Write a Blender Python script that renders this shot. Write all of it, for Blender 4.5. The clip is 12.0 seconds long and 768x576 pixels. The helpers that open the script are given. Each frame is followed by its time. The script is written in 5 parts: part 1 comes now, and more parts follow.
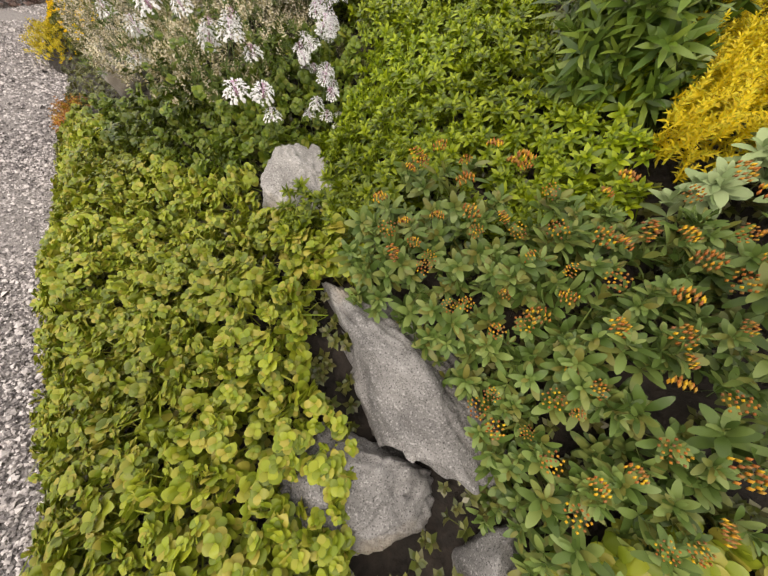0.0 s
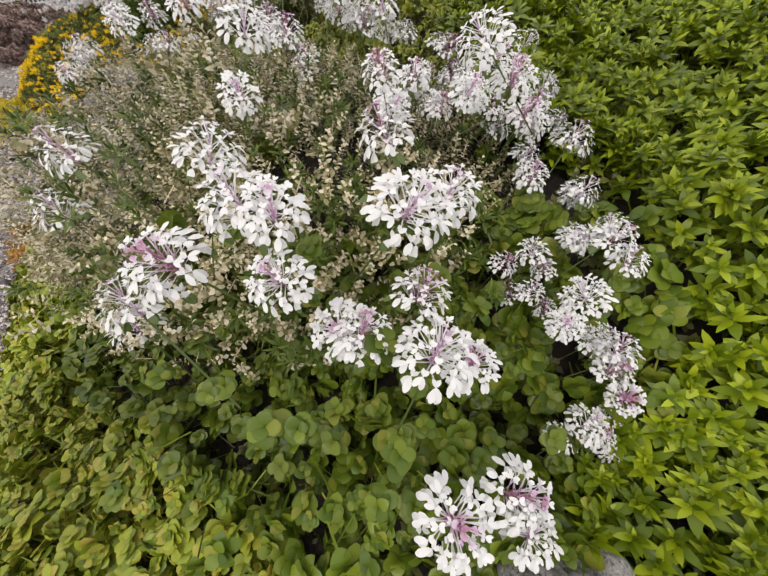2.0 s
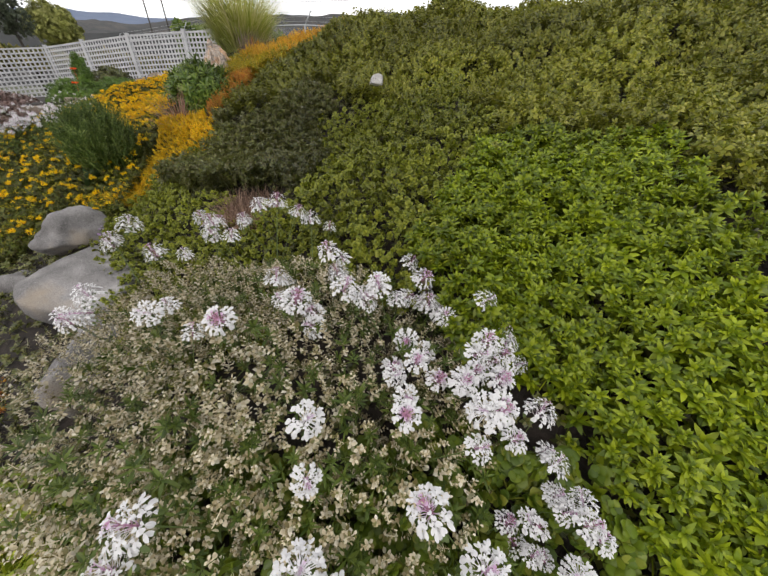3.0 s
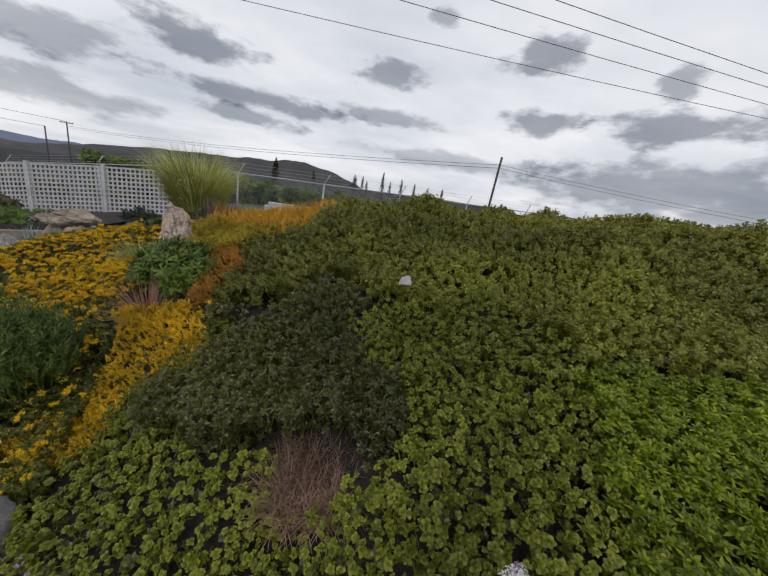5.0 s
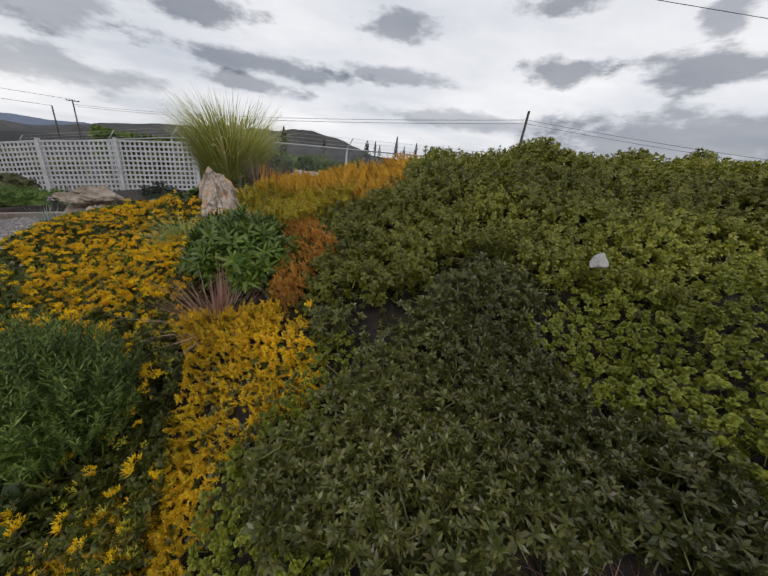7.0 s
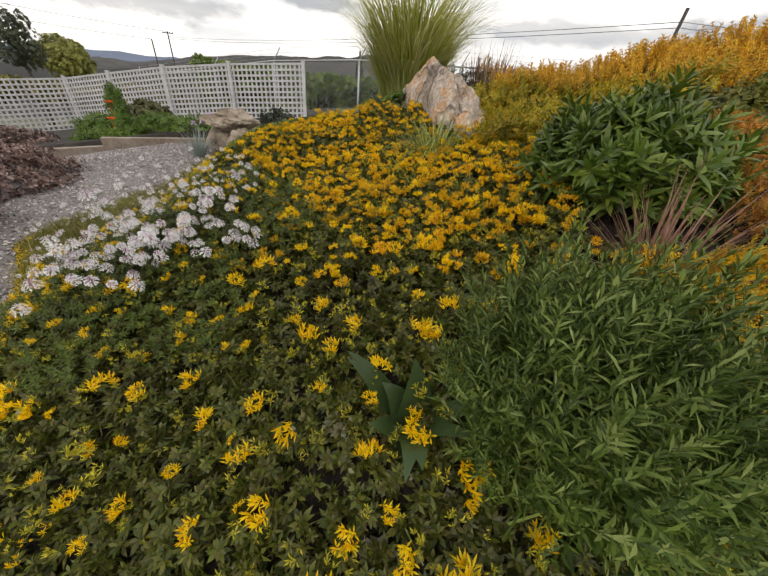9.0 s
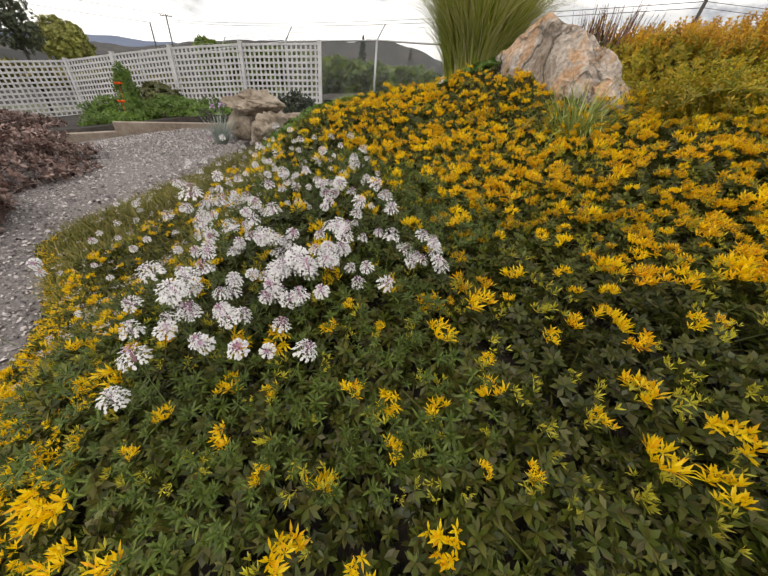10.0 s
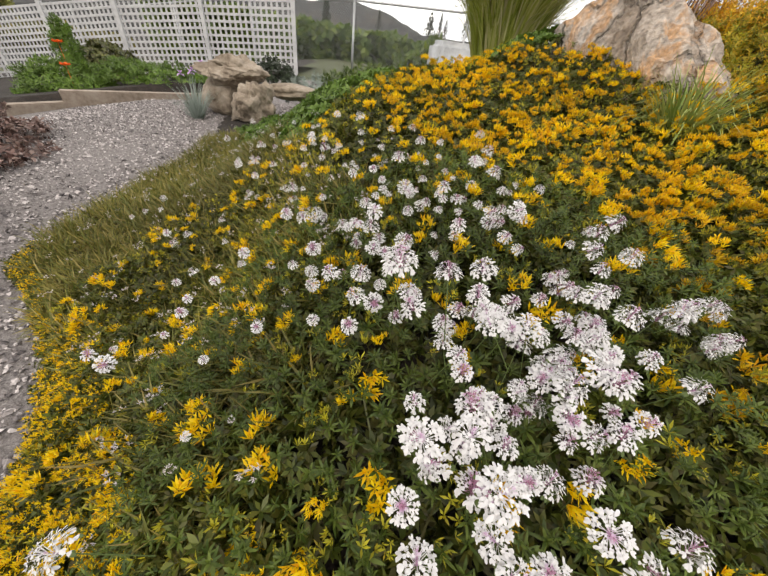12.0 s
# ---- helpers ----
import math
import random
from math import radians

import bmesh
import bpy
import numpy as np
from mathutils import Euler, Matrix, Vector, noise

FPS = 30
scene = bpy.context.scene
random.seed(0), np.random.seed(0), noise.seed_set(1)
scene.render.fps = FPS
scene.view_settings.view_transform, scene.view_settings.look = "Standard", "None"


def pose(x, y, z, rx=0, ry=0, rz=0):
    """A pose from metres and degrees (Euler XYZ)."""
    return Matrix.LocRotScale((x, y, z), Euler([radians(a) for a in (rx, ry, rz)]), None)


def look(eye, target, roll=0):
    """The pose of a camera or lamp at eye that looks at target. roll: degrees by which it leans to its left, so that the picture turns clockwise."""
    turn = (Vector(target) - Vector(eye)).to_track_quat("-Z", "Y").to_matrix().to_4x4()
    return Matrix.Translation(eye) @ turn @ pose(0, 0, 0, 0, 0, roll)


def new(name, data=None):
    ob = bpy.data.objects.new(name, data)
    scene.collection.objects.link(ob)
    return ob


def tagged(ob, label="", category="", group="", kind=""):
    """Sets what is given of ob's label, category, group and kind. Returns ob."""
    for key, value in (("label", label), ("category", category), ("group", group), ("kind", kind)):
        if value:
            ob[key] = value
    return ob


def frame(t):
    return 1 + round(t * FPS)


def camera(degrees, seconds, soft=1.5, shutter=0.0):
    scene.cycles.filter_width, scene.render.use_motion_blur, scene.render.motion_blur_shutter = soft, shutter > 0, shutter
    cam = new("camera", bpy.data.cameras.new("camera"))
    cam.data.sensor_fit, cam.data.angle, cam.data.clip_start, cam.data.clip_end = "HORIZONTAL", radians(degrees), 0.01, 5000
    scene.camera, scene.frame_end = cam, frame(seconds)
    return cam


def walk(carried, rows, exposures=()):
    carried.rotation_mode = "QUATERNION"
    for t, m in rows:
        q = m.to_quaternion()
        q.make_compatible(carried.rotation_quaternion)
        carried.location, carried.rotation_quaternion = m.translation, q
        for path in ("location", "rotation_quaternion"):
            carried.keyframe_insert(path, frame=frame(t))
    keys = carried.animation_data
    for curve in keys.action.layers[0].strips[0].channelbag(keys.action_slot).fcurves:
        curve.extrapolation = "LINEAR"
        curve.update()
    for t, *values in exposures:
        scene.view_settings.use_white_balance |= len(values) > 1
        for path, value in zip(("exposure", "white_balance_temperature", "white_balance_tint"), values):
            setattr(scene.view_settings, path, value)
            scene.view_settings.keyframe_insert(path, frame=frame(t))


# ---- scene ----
# The camera and its walk: seconds, x, y, z, yaw, pitch, roll
cam = camera(103.3, 12.0)
PATH = [
    (0, 0.051, 0.024, 1.085, 18.08, -50.80, -3.36),
    (0.5, -0.249, 0.090, 1.023, 19.87, -51.70, -4.21),
    (1, -0.474, 0.311, 1.028, 19.10, -49.55, -3.09),
    (1.5, -0.629, 0.608, 1.045, 17.35, -48.29, -2.27),
    (2, -0.716, 0.800, 1.086, 15.32, -47.35, -2.02),
    (2.5, -0.800, 0.915, 1.207, 11.36, -45.53, -2.78),
    (3, -0.890, 0.977, 1.459, 5.30, -38.00, -4.60),
    (3.5, -1.043, 1.053, 1.620, -0.36, -28.15, -7.58),
    (5.5, -1.858, 1.680, 1.763, -11.90, -15.45, -8.23),
    (6, -1.962, 1.845, 1.741, -12.10, -16.45, -7.13),
    (6.5, -2.052, 2.085, 1.672, -10.93, -18.54, -6.55),
    (8.5, -3.126, 2.582, 1.235, 1.89, -31.39, -5.91),
    (9, -3.431, 2.762, 1.193, 3.91, -33.05, -5.36),
    (9.5, -3.742, 2.932, 1.126, 4.17, -33.99, -5.29),
    (10, -3.978, 3.079, 1.054, 4.24, -34.88, -5.32),
    (10.5, -4.109, 3.201, 1.021, 4.45, -36.28, -5.59),
    (11, -4.155, 3.263, 0.966, 4.18, -37.47, -5.82),
    (11.5, -4.274, 3.305, 0.980, 2.43, -37.84, -7.00),
    (12, -4.416, 3.336, 1.029, -0.85, -38.53, -6.79),
]
walk(cam, [(t, pose(x, y, z, 90 + pitch, roll, yaw)) for t, x, y, z, yaw, pitch, roll in PATH],
     exposures=[(t, e, k, 11) for t, e, k in ((0.0, 0.36, 7700), (1.0, 0.3, 7350), (2.0, 0.03, 7150), (3.0, -0.2, 6900), (3.7, -0.6, 6650), (5.3, -0.91, 6550), (6.7, -0.87, 6600), (8.3, -0.48, 7150), (9.5, -0.26, 7350), (11.0, -0.07, 7400), (12.0, 0.06, 7400))])

# ---- world, sun ----
SUN_AZ, SUN_EL = radians(200), radians(52)


def build_world():
    wd = bpy.data.worlds.new("world")
    scene.world = wd
    wd.use_nodes = True
    nt = wd.node_tree
    N, L = nt.nodes, nt.links
    N.clear()
    out = N.new("ShaderNodeOutputWorld")
    bg = N.new("ShaderNodeBackground")
    sky = N.new("ShaderNodeTexSky")
    sky.sky_type = "NISHITA"
    sky.sun_disc = False
    sky.sun_elevation, sky.sun_rotation = SUN_EL, SUN_AZ
    sky.air_density, sky.dust_density = 1.2, 2.5
    tc = N.new("ShaderNodeTexCoord")
    sep = N.new("ShaderNodeSeparateXYZ")
    L.new(tc.outputs["Generated"], sep.inputs[0])
    # cloud plane: direction divided by its height
    zc = N.new("ShaderNodeMath")
    zc.operation = "MAXIMUM"
    zc.inputs[1].default_value = 0.0
    L.new(sep.outputs[2], zc.inputs[0])
    za = N.new("ShaderNodeMath")
    za.operation = "ADD"
    za.inputs[1].default_value = 0.12
    L.new(zc.outputs[0], za.inputs[0])
    dv = N.new("ShaderNodeVectorMath")
    dv.operation = "DIVIDE"
    L.new(tc.outputs["Generated"], dv.inputs[0])
    cmb = N.new("ShaderNodeCombineXYZ")
    for k in range(3):
        L.new(za.outputs[0], cmb.inputs[k])
    L.new(cmb.outputs[0], dv.inputs[1])
    mp = N.new("ShaderNodeMapping")
    mp.inputs["Scale"].default_value = (0.85, 1.15, 0.0)
    mp.inputs["Rotation"].default_value = (0, 0, 0.35)
    L.new(dv.outputs[0], mp.inputs[0])
    big = N.new("ShaderNodeTexNoise")
    big.inputs["Scale"].default_value = 0.5
    big.inputs["Detail"].default_value = 6
    big.inputs["Roughness"].default_value = 0.55
    L.new(mp.outputs[0], big.inputs["Vector"])
    r1 = N.new("ShaderNodeValToRGB")
    r1.color_ramp.elements[0].position, r1.color_ramp.elements[0].color = 0.34, (0.62, 0.67, 0.75, 1)
    r1.color_ramp.elements[1].position, r1.color_ramp.elements[1].color = 0.6, (0.98, 1.0, 1.04, 1)
    L.new(big.outputs[0], r1.inputs[0])
    # the separate grey clouds: azimuth and elevation in degrees, half widths, depth of grey
    west = N.new("ShaderNodeMath")
    west.operation = "MULTIPLY"
    west.inputs[1].default_value = -1.0
    L.new(sep.outputs[0], west.inputs[0])
    az = N.new("ShaderNodeMath")
    az.operation = "ARCTAN2"
    L.new(west.outputs[0], az.inputs[0])
    L.new(sep.outputs[1], az.inputs[1])
    el = N.new("ShaderNodeMath")
    el.operation = "ARCSINE"
    L.new(sep.outputs[2], el.inputs[0])
    pair = N.new("ShaderNodeCombineXYZ")
    L.new(az.outputs[0], pair.inputs[0])
    L.new(el.outputs[0], pair.inputs[1])
    puff = N.new("ShaderNodeTexNoise")
    puff.inputs["Scale"].default_value = 9.0
    puff.inputs["Detail"].default_value = 7
    puff.inputs["Roughness"].default_value = 0.6
    stretch = N.new("ShaderNodeMapping")
    stretch.inputs["Scale"].default_value = (1.0, 2.2, 1.0)
    L.new(pair.outputs[0], stretch.inputs[0])
    L.new(stretch.outputs[0], puff.inputs["Vector"])
    fray = N.new("ShaderNodeMath")
    fray.operation = "MULTIPLY_ADD"
    fray.inputs[1].default_value, fray.inputs[2].default_value = 2.6, -1.3
    L.new(puff.outputs[0], fray.inputs[0])
    shade = None
    for a0, e0, w, h, dark in CLOUDS:
        q = N.new("ShaderNodeVectorMath")
        q.operation = "MULTIPLY_ADD"
        q.inputs[1].default_value = (57.3 / w, 57.3 / h, 0)
        q.inputs[2].default_value = (-a0 / w, -e0 / h, 0)
        L.new(pair.outputs[0], q.inputs[0])
        d = N.new("ShaderNodeVectorMath")
        d.operation = "LENGTH"
        L.new(q.outputs[0], d.inputs[0])
        f = N.new("ShaderNodeMath")
        L.new(d.outputs["Value"], f.inputs[0])
        L.new(fray.outputs[0], f.inputs[1])
        mr = N.new("ShaderNodeMapRange")
        mr.interpolation_type = "SMOOTHSTEP"
        mr.inputs[1].default_value, mr.inputs[2].default_value = 0.45, 1.1
        mr.inputs[3].default_value, mr.inputs[4].default_value = 1 - dark, 1.0
        L.new(f.outputs[0], mr.inputs[0])
        if shade is None:
            shade = mr.outputs[0]
        else:
            k = N.new("ShaderNodeMath")
            k.operation = "MULTIPLY"
            L.new(shade, k.inputs[0])
            L.new(mr.outputs[0], k.inputs[1])
            shade = k.outputs[0]
    grey = N.new("ShaderNodeMix")
    grey.data_type = "RGBA"
    grey.inputs[6].default_value, grey.inputs[7].default_value = (0.0, 0.03, 0.085, 1), (1, 1, 1, 1)
    L.new(shade, grey.inputs[0])
    mul = N.new("ShaderNodeMix")
    mul.data_type, mul.blend_type = "RGBA", "MULTIPLY"
    mul.inputs[0].default_value = 1.0
    L.new(r1.outputs[0], mul.inputs[6])
    L.new(grey.outputs[2], mul.inputs[7])
    # cloud deck over the clear sky
    up = N.new("ShaderNodeMix")
    up.data_type, up.blend_type = "RGBA", "MULTIPLY"
    up.inputs[0].default_value = 1.0
    up.inputs[7].default_value = (CLOUD, CLOUD, CLOUD, 1)
    L.new(mul.outputs[2], up.inputs[6])
    mix = N.new("ShaderNodeMix")
    mix.data_type = "RGBA"
    mix.inputs[0].default_value = 0.9
    L.new(sky.outputs[0], mix.inputs[6])
    L.new(up.outputs[2], mix.inputs[7])
    L.new(mix.outputs[2], bg.inputs[0])
    bg.inputs[1].default_value = 0.1
    L.new(bg.outputs[0], out.inputs[0])


CLOUD = 18.0
CLOUDS = [(20, 16.6, 9, 2.6, 0.62), (-8.7, 19.2, 8, 1.9, 0.52), (-31, 23.4, 6, 2.5, 0.58), (-33, 15.2, 6, 2.2, 0.6), (-51, 14.8, 10, 2.6, 0.6),
          (-49, 19.6, 2.6, 2.2, 0.5), (12, 12.0, 17, 1.5, 0.55), (-8, 13.4, 11, 1.3, 0.45), (12, 9.2, 9, 1.2, 0.5), (35, 12.5, 8, 2.6, 0.45),
          (-15.6, 26.7, 2.6, 1.5, 0.45), (-52, 7.0, 22, 4.5, 0.5), (-22, 8.5, 18, 1.6, 0.35), (36, 6.5, 12, 2.2, 0.4), (52, 11, 14, 4, 0.4), (-75, 22, 14, 4, 0.5)]
build_world()
sun_data = bpy.data.lights.new("sun", "SUN")
sun_data.energy, sun_data.angle, sun_data.color = 0.8, radians(14), (1.0, 0.97, 0.92)
sun = new("sun", sun_data)
sun.matrix_world = look((0, 0, 40), (40 * -math.sin(SUN_AZ) / math.tan(SUN_EL), 40 * -math.cos(SUN_AZ) / math.tan(SUN_EL), 0))


# ---- materials ----
def nodes_of(name):
    m = bpy.data.materials.new(name)
    m.use_nodes = True
    nt = m.node_tree
    return m, nt.nodes, nt.links, nt.nodes["Principled BSDF"]


def ramp_of(N, stops):
    r = N.new("ShaderNodeValToRGB")
    e = r.color_ramp.elements
    while len(e) < len(stops):
        e.new(0.5)
    for k, (p, c) in enumerate(stops):
        e[k].position, e[k].color = p, (*c, 1)
    return r


def leaf_material(name, colours, rough=0.45, glow=0.2, patch=1.5, vary=0.35, gloss=0.3):
    """Leaves: a colour for each leaf, larger drifts of tone over the plant, a little light through the blade."""
    m, N, L, b = nodes_of(name)
    geo = N.new("ShaderNodeNewGeometry")
    n = len(colours)
    r = ramp_of(N, [(k / max(n - 1, 1), c) for k, c in enumerate(colours)])
    L.new(geo.outputs["Random Per Island"], r.inputs[0])
    tc = N.new("ShaderNodeTexCoord")
    nz = N.new("ShaderNodeTexNoise")
    nz.inputs["Scale"].default_value, nz.inputs["Detail"].default_value = patch, 3
    L.new(tc.outputs["Object"], nz.inputs["Vector"])
    mr = N.new("ShaderNodeMapRange")
    mr.inputs[1].default_value, mr.inputs[2].default_value = 0.3, 0.7
    mr.inputs[3].default_value, mr.inputs[4].default_value = 1 - vary, 1 + vary
    L.new(nz.outputs[0], mr.inputs[0])
    hs = N.new("ShaderNodeHueSaturation")
    L.new(mr.outputs[0], hs.inputs["Value"])
    L.new(r.outputs[0], hs.inputs["Color"])
    L.new(hs.outputs[0], b.inputs["Base Color"])
    b.inputs["Roughness"].default_value = rough
    b.inputs["Specular IOR Level"].default_value = gloss
    tr = N.new("ShaderNodeBsdfTranslucent")
    L.new(hs.outputs[0], tr.inputs[0])
    mx = N.new("ShaderNodeMixShader")
    mx.inputs[0].default_value = glow
    L.new(b.outputs[0], mx.inputs[1])
    L.new(tr.outputs[0], mx.inputs[2])
    L.new(mx.outputs[0], N["Material Output"].inputs[0])
    return m


def rough_material(name, colours, scale, rough=0.85, bump=0.3, fine=6.0, metal=0.0, island=0.0, dist=0.02):
    """Stone, soil, wood, paint: two scales of noise in colour and relief; island: tone for each loose piece."""
    m, N, L, b = nodes_of(name)
    tc = N.new("ShaderNodeTexCoord")
    n1 = N.new("ShaderNodeTexNoise")
    n1.inputs["Scale"].default_value, n1.inputs["Detail"].default_value, n1.inputs["Roughness"].default_value = scale, 8, 0.65
    n2 = N.new("ShaderNodeTexNoise")
    n2.inputs["Scale"].default_value, n2.inputs["Detail"].default_value = scale * fine, 4
    L.new(tc.outputs["Object"], n1.inputs["Vector"])
    L.new(tc.outputs["Object"], n2.inputs["Vector"])
    ad = N.new("ShaderNodeMath")
    ad.operation = "MULTIPLY_ADD"
    ad.inputs[1].default_value, ad.inputs[2].default_value = 0.45, -0.22
    L.new(n2.outputs[0], ad.inputs[0])
    sm = N.new("ShaderNodeMath")
    L.new(n1.outputs[0], sm.inputs[0])
    L.new(ad.outputs[0], sm.inputs[1])
    last = sm
    if island:
        geo = N.new("ShaderNodeNewGeometry")
        im = N.new("ShaderNodeMath")
        im.operation = "MULTIPLY_ADD"
        im.inputs[1].default_value, im.inputs[2].default_value = island, -island / 2
        L.new(geo.outputs["Random Per Island"], im.inputs[0])
        last = N.new("ShaderNodeMath")
        L.new(sm.outputs[0], last.inputs[0])
        L.new(im.outputs[0], last.inputs[1])
    n = len(colours)
    r = ramp_of(N, [(0.25 + 0.5 * k / max(n - 1, 1), c) for k, c in enumerate(colours)])
    L.new(last.outputs[0], r.inputs[0])
    L.new(r.outputs[0], b.inputs["Base Color"])
    b.inputs["Roughness"].default_value, b.inputs["Metallic"].default_value = rough, metal
    if bump:
        bp = N.new("ShaderNodeBump")
        bp.inputs["Strength"].default_value, bp.inputs["Distance"].default_value = bump, dist
        L.new(sm.outputs[0], bp.inputs["Height"])
        L.new(bp.outputs[0], b.inputs["Normal"])
    return m


def granite_material(name, dark, mid, light, stain, relief=0.012):
    """Grey granite: mottled ground, black and white grains, rusty stains."""
    m, N, L, b = nodes_of(name)
    tc = N.new("ShaderNodeTexCoord")

    def nz(scale, detail):
        n = N.new("ShaderNodeTexNoise")
        n.inputs["Scale"].default_value, n.inputs["Detail"].default_value = scale, detail
        L.new(tc.outputs["Object"], n.inputs["Vector"])
        return n

    def over(fac, a, colour):
        x = N.new("ShaderNodeMix")
        x.data_type = "RGBA"
        L.new(fac, x.inputs[0])
        L.new(a, x.inputs[6])
        x.inputs[7].default_value = (*colour, 1)
        return x.outputs[2]

    def band(src, lo, hi):
        x = N.new("ShaderNodeMapRange")
        x.inputs[1].default_value, x.inputs[2].default_value = lo, hi
        L.new(src, x.inputs[0])
        return x.outputs[0]

    big, fine, grain, rust = nz(6, 8), nz(330, 3), nz(230, 3), nz(3.2, 6)
    ground = ramp_of(N, [(0.3, dark), (0.5, mid), (0.7, light)])
    L.new(big.outputs[0], ground.inputs[0])
    c = over(band(fine.outputs[0], 0.52, 0.7), ground.outputs[0], tuple(k * 0.35 for k in dark))
    c = over(band(grain.outputs[0], 0.55, 0.8), c, tuple(min(0.7, k * 1.25) for k in light))
    c = over(band(rust.outputs[0], 0.56, 0.75), c, stain)
    L.new(c, b.inputs["Base Color"])
    b.inputs["Roughness"].default_value = 0.85
    bp = N.new("ShaderNodeBump")
    bp.inputs["Strength"].default_value, bp.inputs["Distance"].default_value = 0.7, relief
    L.new(big.outputs[0], bp.inputs["Height"])
    b2 = N.new("ShaderNodeBump")
    b2.inputs["Strength"].default_value, b2.inputs["Distance"].default_value = 0.35, 0.002
    L.new(fine.outputs[0], b2.inputs["Height"])
    L.new(bp.outputs[0], b2.inputs["Normal"])
    L.new(b2.outputs[0], b.inputs["Normal"])
    return m


def cliff_material(name):
    """Broken field rock: grey and ochre fields, dark seams, gritty relief."""
    m, N, L, b = nodes_of(name)
    tc = N.new("ShaderNodeTexCoord")
    warp = N.new("ShaderNodeTexNoise")
    warp.inputs["Scale"].default_value, warp.inputs["Detail"].default_value = 5, 6
    L.new(tc.outputs["Object"], warp.inputs["Vector"])
    shift = N.new("ShaderNodeVectorMath")
    shift.operation = "MULTIPLY_ADD"
    shift.inputs[1].default_value = (0.22, 0.22, 0.22)
    L.new(warp.outputs["Color"], shift.inputs[0])
    L.new(tc.outputs["Object"], shift.inputs[2])
    squash = N.new("ShaderNodeMapping")
    squash.inputs["Scale"].default_value = (1.0, 1.0, 0.55)
    squash.inputs["Rotation"].default_value = (0.5, 0.35, 0)
    L.new(shift.outputs[0], squash.inputs[0])
    big = N.new("ShaderNodeTexNoise")
    big.inputs["Scale"].default_value, big.inputs["Detail"].default_value, big.inputs["Roughness"].default_value = 3.4, 7, 0.68
    L.new(squash.outputs[0], big.inputs["Vector"])
    fields = ramp_of(N, [(0.3, (0.14, 0.1, 0.075)), (0.42, (0.3, 0.24, 0.19)), (0.5, (0.44, 0.38, 0.33)), (0.57, (0.5, 0.29, 0.15)), (0.68, (0.5, 0.45, 0.41))])
    L.new(big.outputs[0], fields.inputs[0])
    seams = N.new("ShaderNodeTexVoronoi")
    seams.feature = "DISTANCE_TO_EDGE"
    seams.inputs["Scale"].default_value = 4.2
    L.new(squash.outputs[0], seams.inputs["Vector"])
    gap = N.new("ShaderNodeMapRange")
    gap.inputs[1].default_value, gap.inputs[2].default_value = 0.0, 0.045
    L.new(seams.outputs["Distance"], gap.inputs[0])
    grit = N.new("ShaderNodeTexNoise")
    grit.inputs["Scale"].default_value, grit.inputs["Detail"].default_value = 55, 5
    L.new(tc.outputs["Object"], grit.inputs["Vector"])
    tone = N.new("ShaderNodeMapRange")
    tone.inputs[1].default_value, tone.inputs[2].default_value, tone.inputs[3].default_value, tone.inputs[4].default_value = 0.3, 0.7, 0.6, 1.3
    L.new(grit.outputs[0], tone.inputs[0])
    dark = N.new("ShaderNodeMapRange")
    dark.inputs[3].default_value, dark.inputs[4].default_value = 0.75, 1.0
    L.new(gap.outputs[0], dark.inputs[0])
    k = N.new("ShaderNodeMath")
    k.operation = "MULTIPLY"
    L.new(tone.outputs[0], k.inputs[0])
    L.new(dark.outputs[0], k.inputs[1])
    hs = N.new("ShaderNodeHueSaturation")
    L.new(k.outputs[0], hs.inputs["Value"])
    L.new(fields.outputs[0], hs.inputs["Color"])
    L.new(hs.outputs[0], b.inputs["Base Color"])
    b.inputs["Roughness"].default_value = 0.9
    last = None
    for src, dist in ((big.outputs[0], 0.09), (gap.outputs[0], 0.03), (grit.outputs[0], 0.008)):
        bp = N.new("ShaderNodeBump")
        bp.inputs["Strength"].default_value, bp.inputs["Distance"].default_value = 0.8, dist
        L.new(src, bp.inputs["Height"])
        if last:
            L.new(last.outputs[0], bp.inputs["Normal"])
        last = bp
    L.new(last.outputs[0], b.inputs["Normal"])
    return m


M = {}
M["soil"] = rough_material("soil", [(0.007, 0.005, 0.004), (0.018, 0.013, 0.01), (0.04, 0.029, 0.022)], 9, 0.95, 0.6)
M["gravel"] = rough_material("gravel", [(0.07, 0.062, 0.06), (0.2, 0.18, 0.175), (0.36, 0.33, 0.32)], 60, 0.9, 0.8, 3)
M["pebble"] = rough_material("pebble", [(0.1, 0.088, 0.09), (0.31, 0.28, 0.275), (0.58, 0.53, 0.525)], 30, 0.85, 0.2, 3, island=0.6)
M["field"] = rough_material("field", [(0.04, 0.05, 0.02), (0.07, 0.08, 0.035), (0.11, 0.11, 0.06)], 0.05, 0.95, 0.0)
# aerial haze is put into these colours: slightly greyed hills, blue far ridge
M["hill"] = rough_material("hill", [(0.026, 0.03, 0.03), (0.05, 0.05, 0.05), (0.085, 0.075, 0.065)], 0.02, 1.0, 0.0)
M["hazed_hill"] = rough_material("hazed_hill", [(0.1, 0.13, 0.2), (0.13, 0.165, 0.24)], 0.004, 1.0, 0.0)
M["granite"] = granite_material("granite", (0.08, 0.075, 0.074), (0.18, 0.17, 0.166), (0.32, 0.305, 0.3), (0.26, 0.2, 0.13))
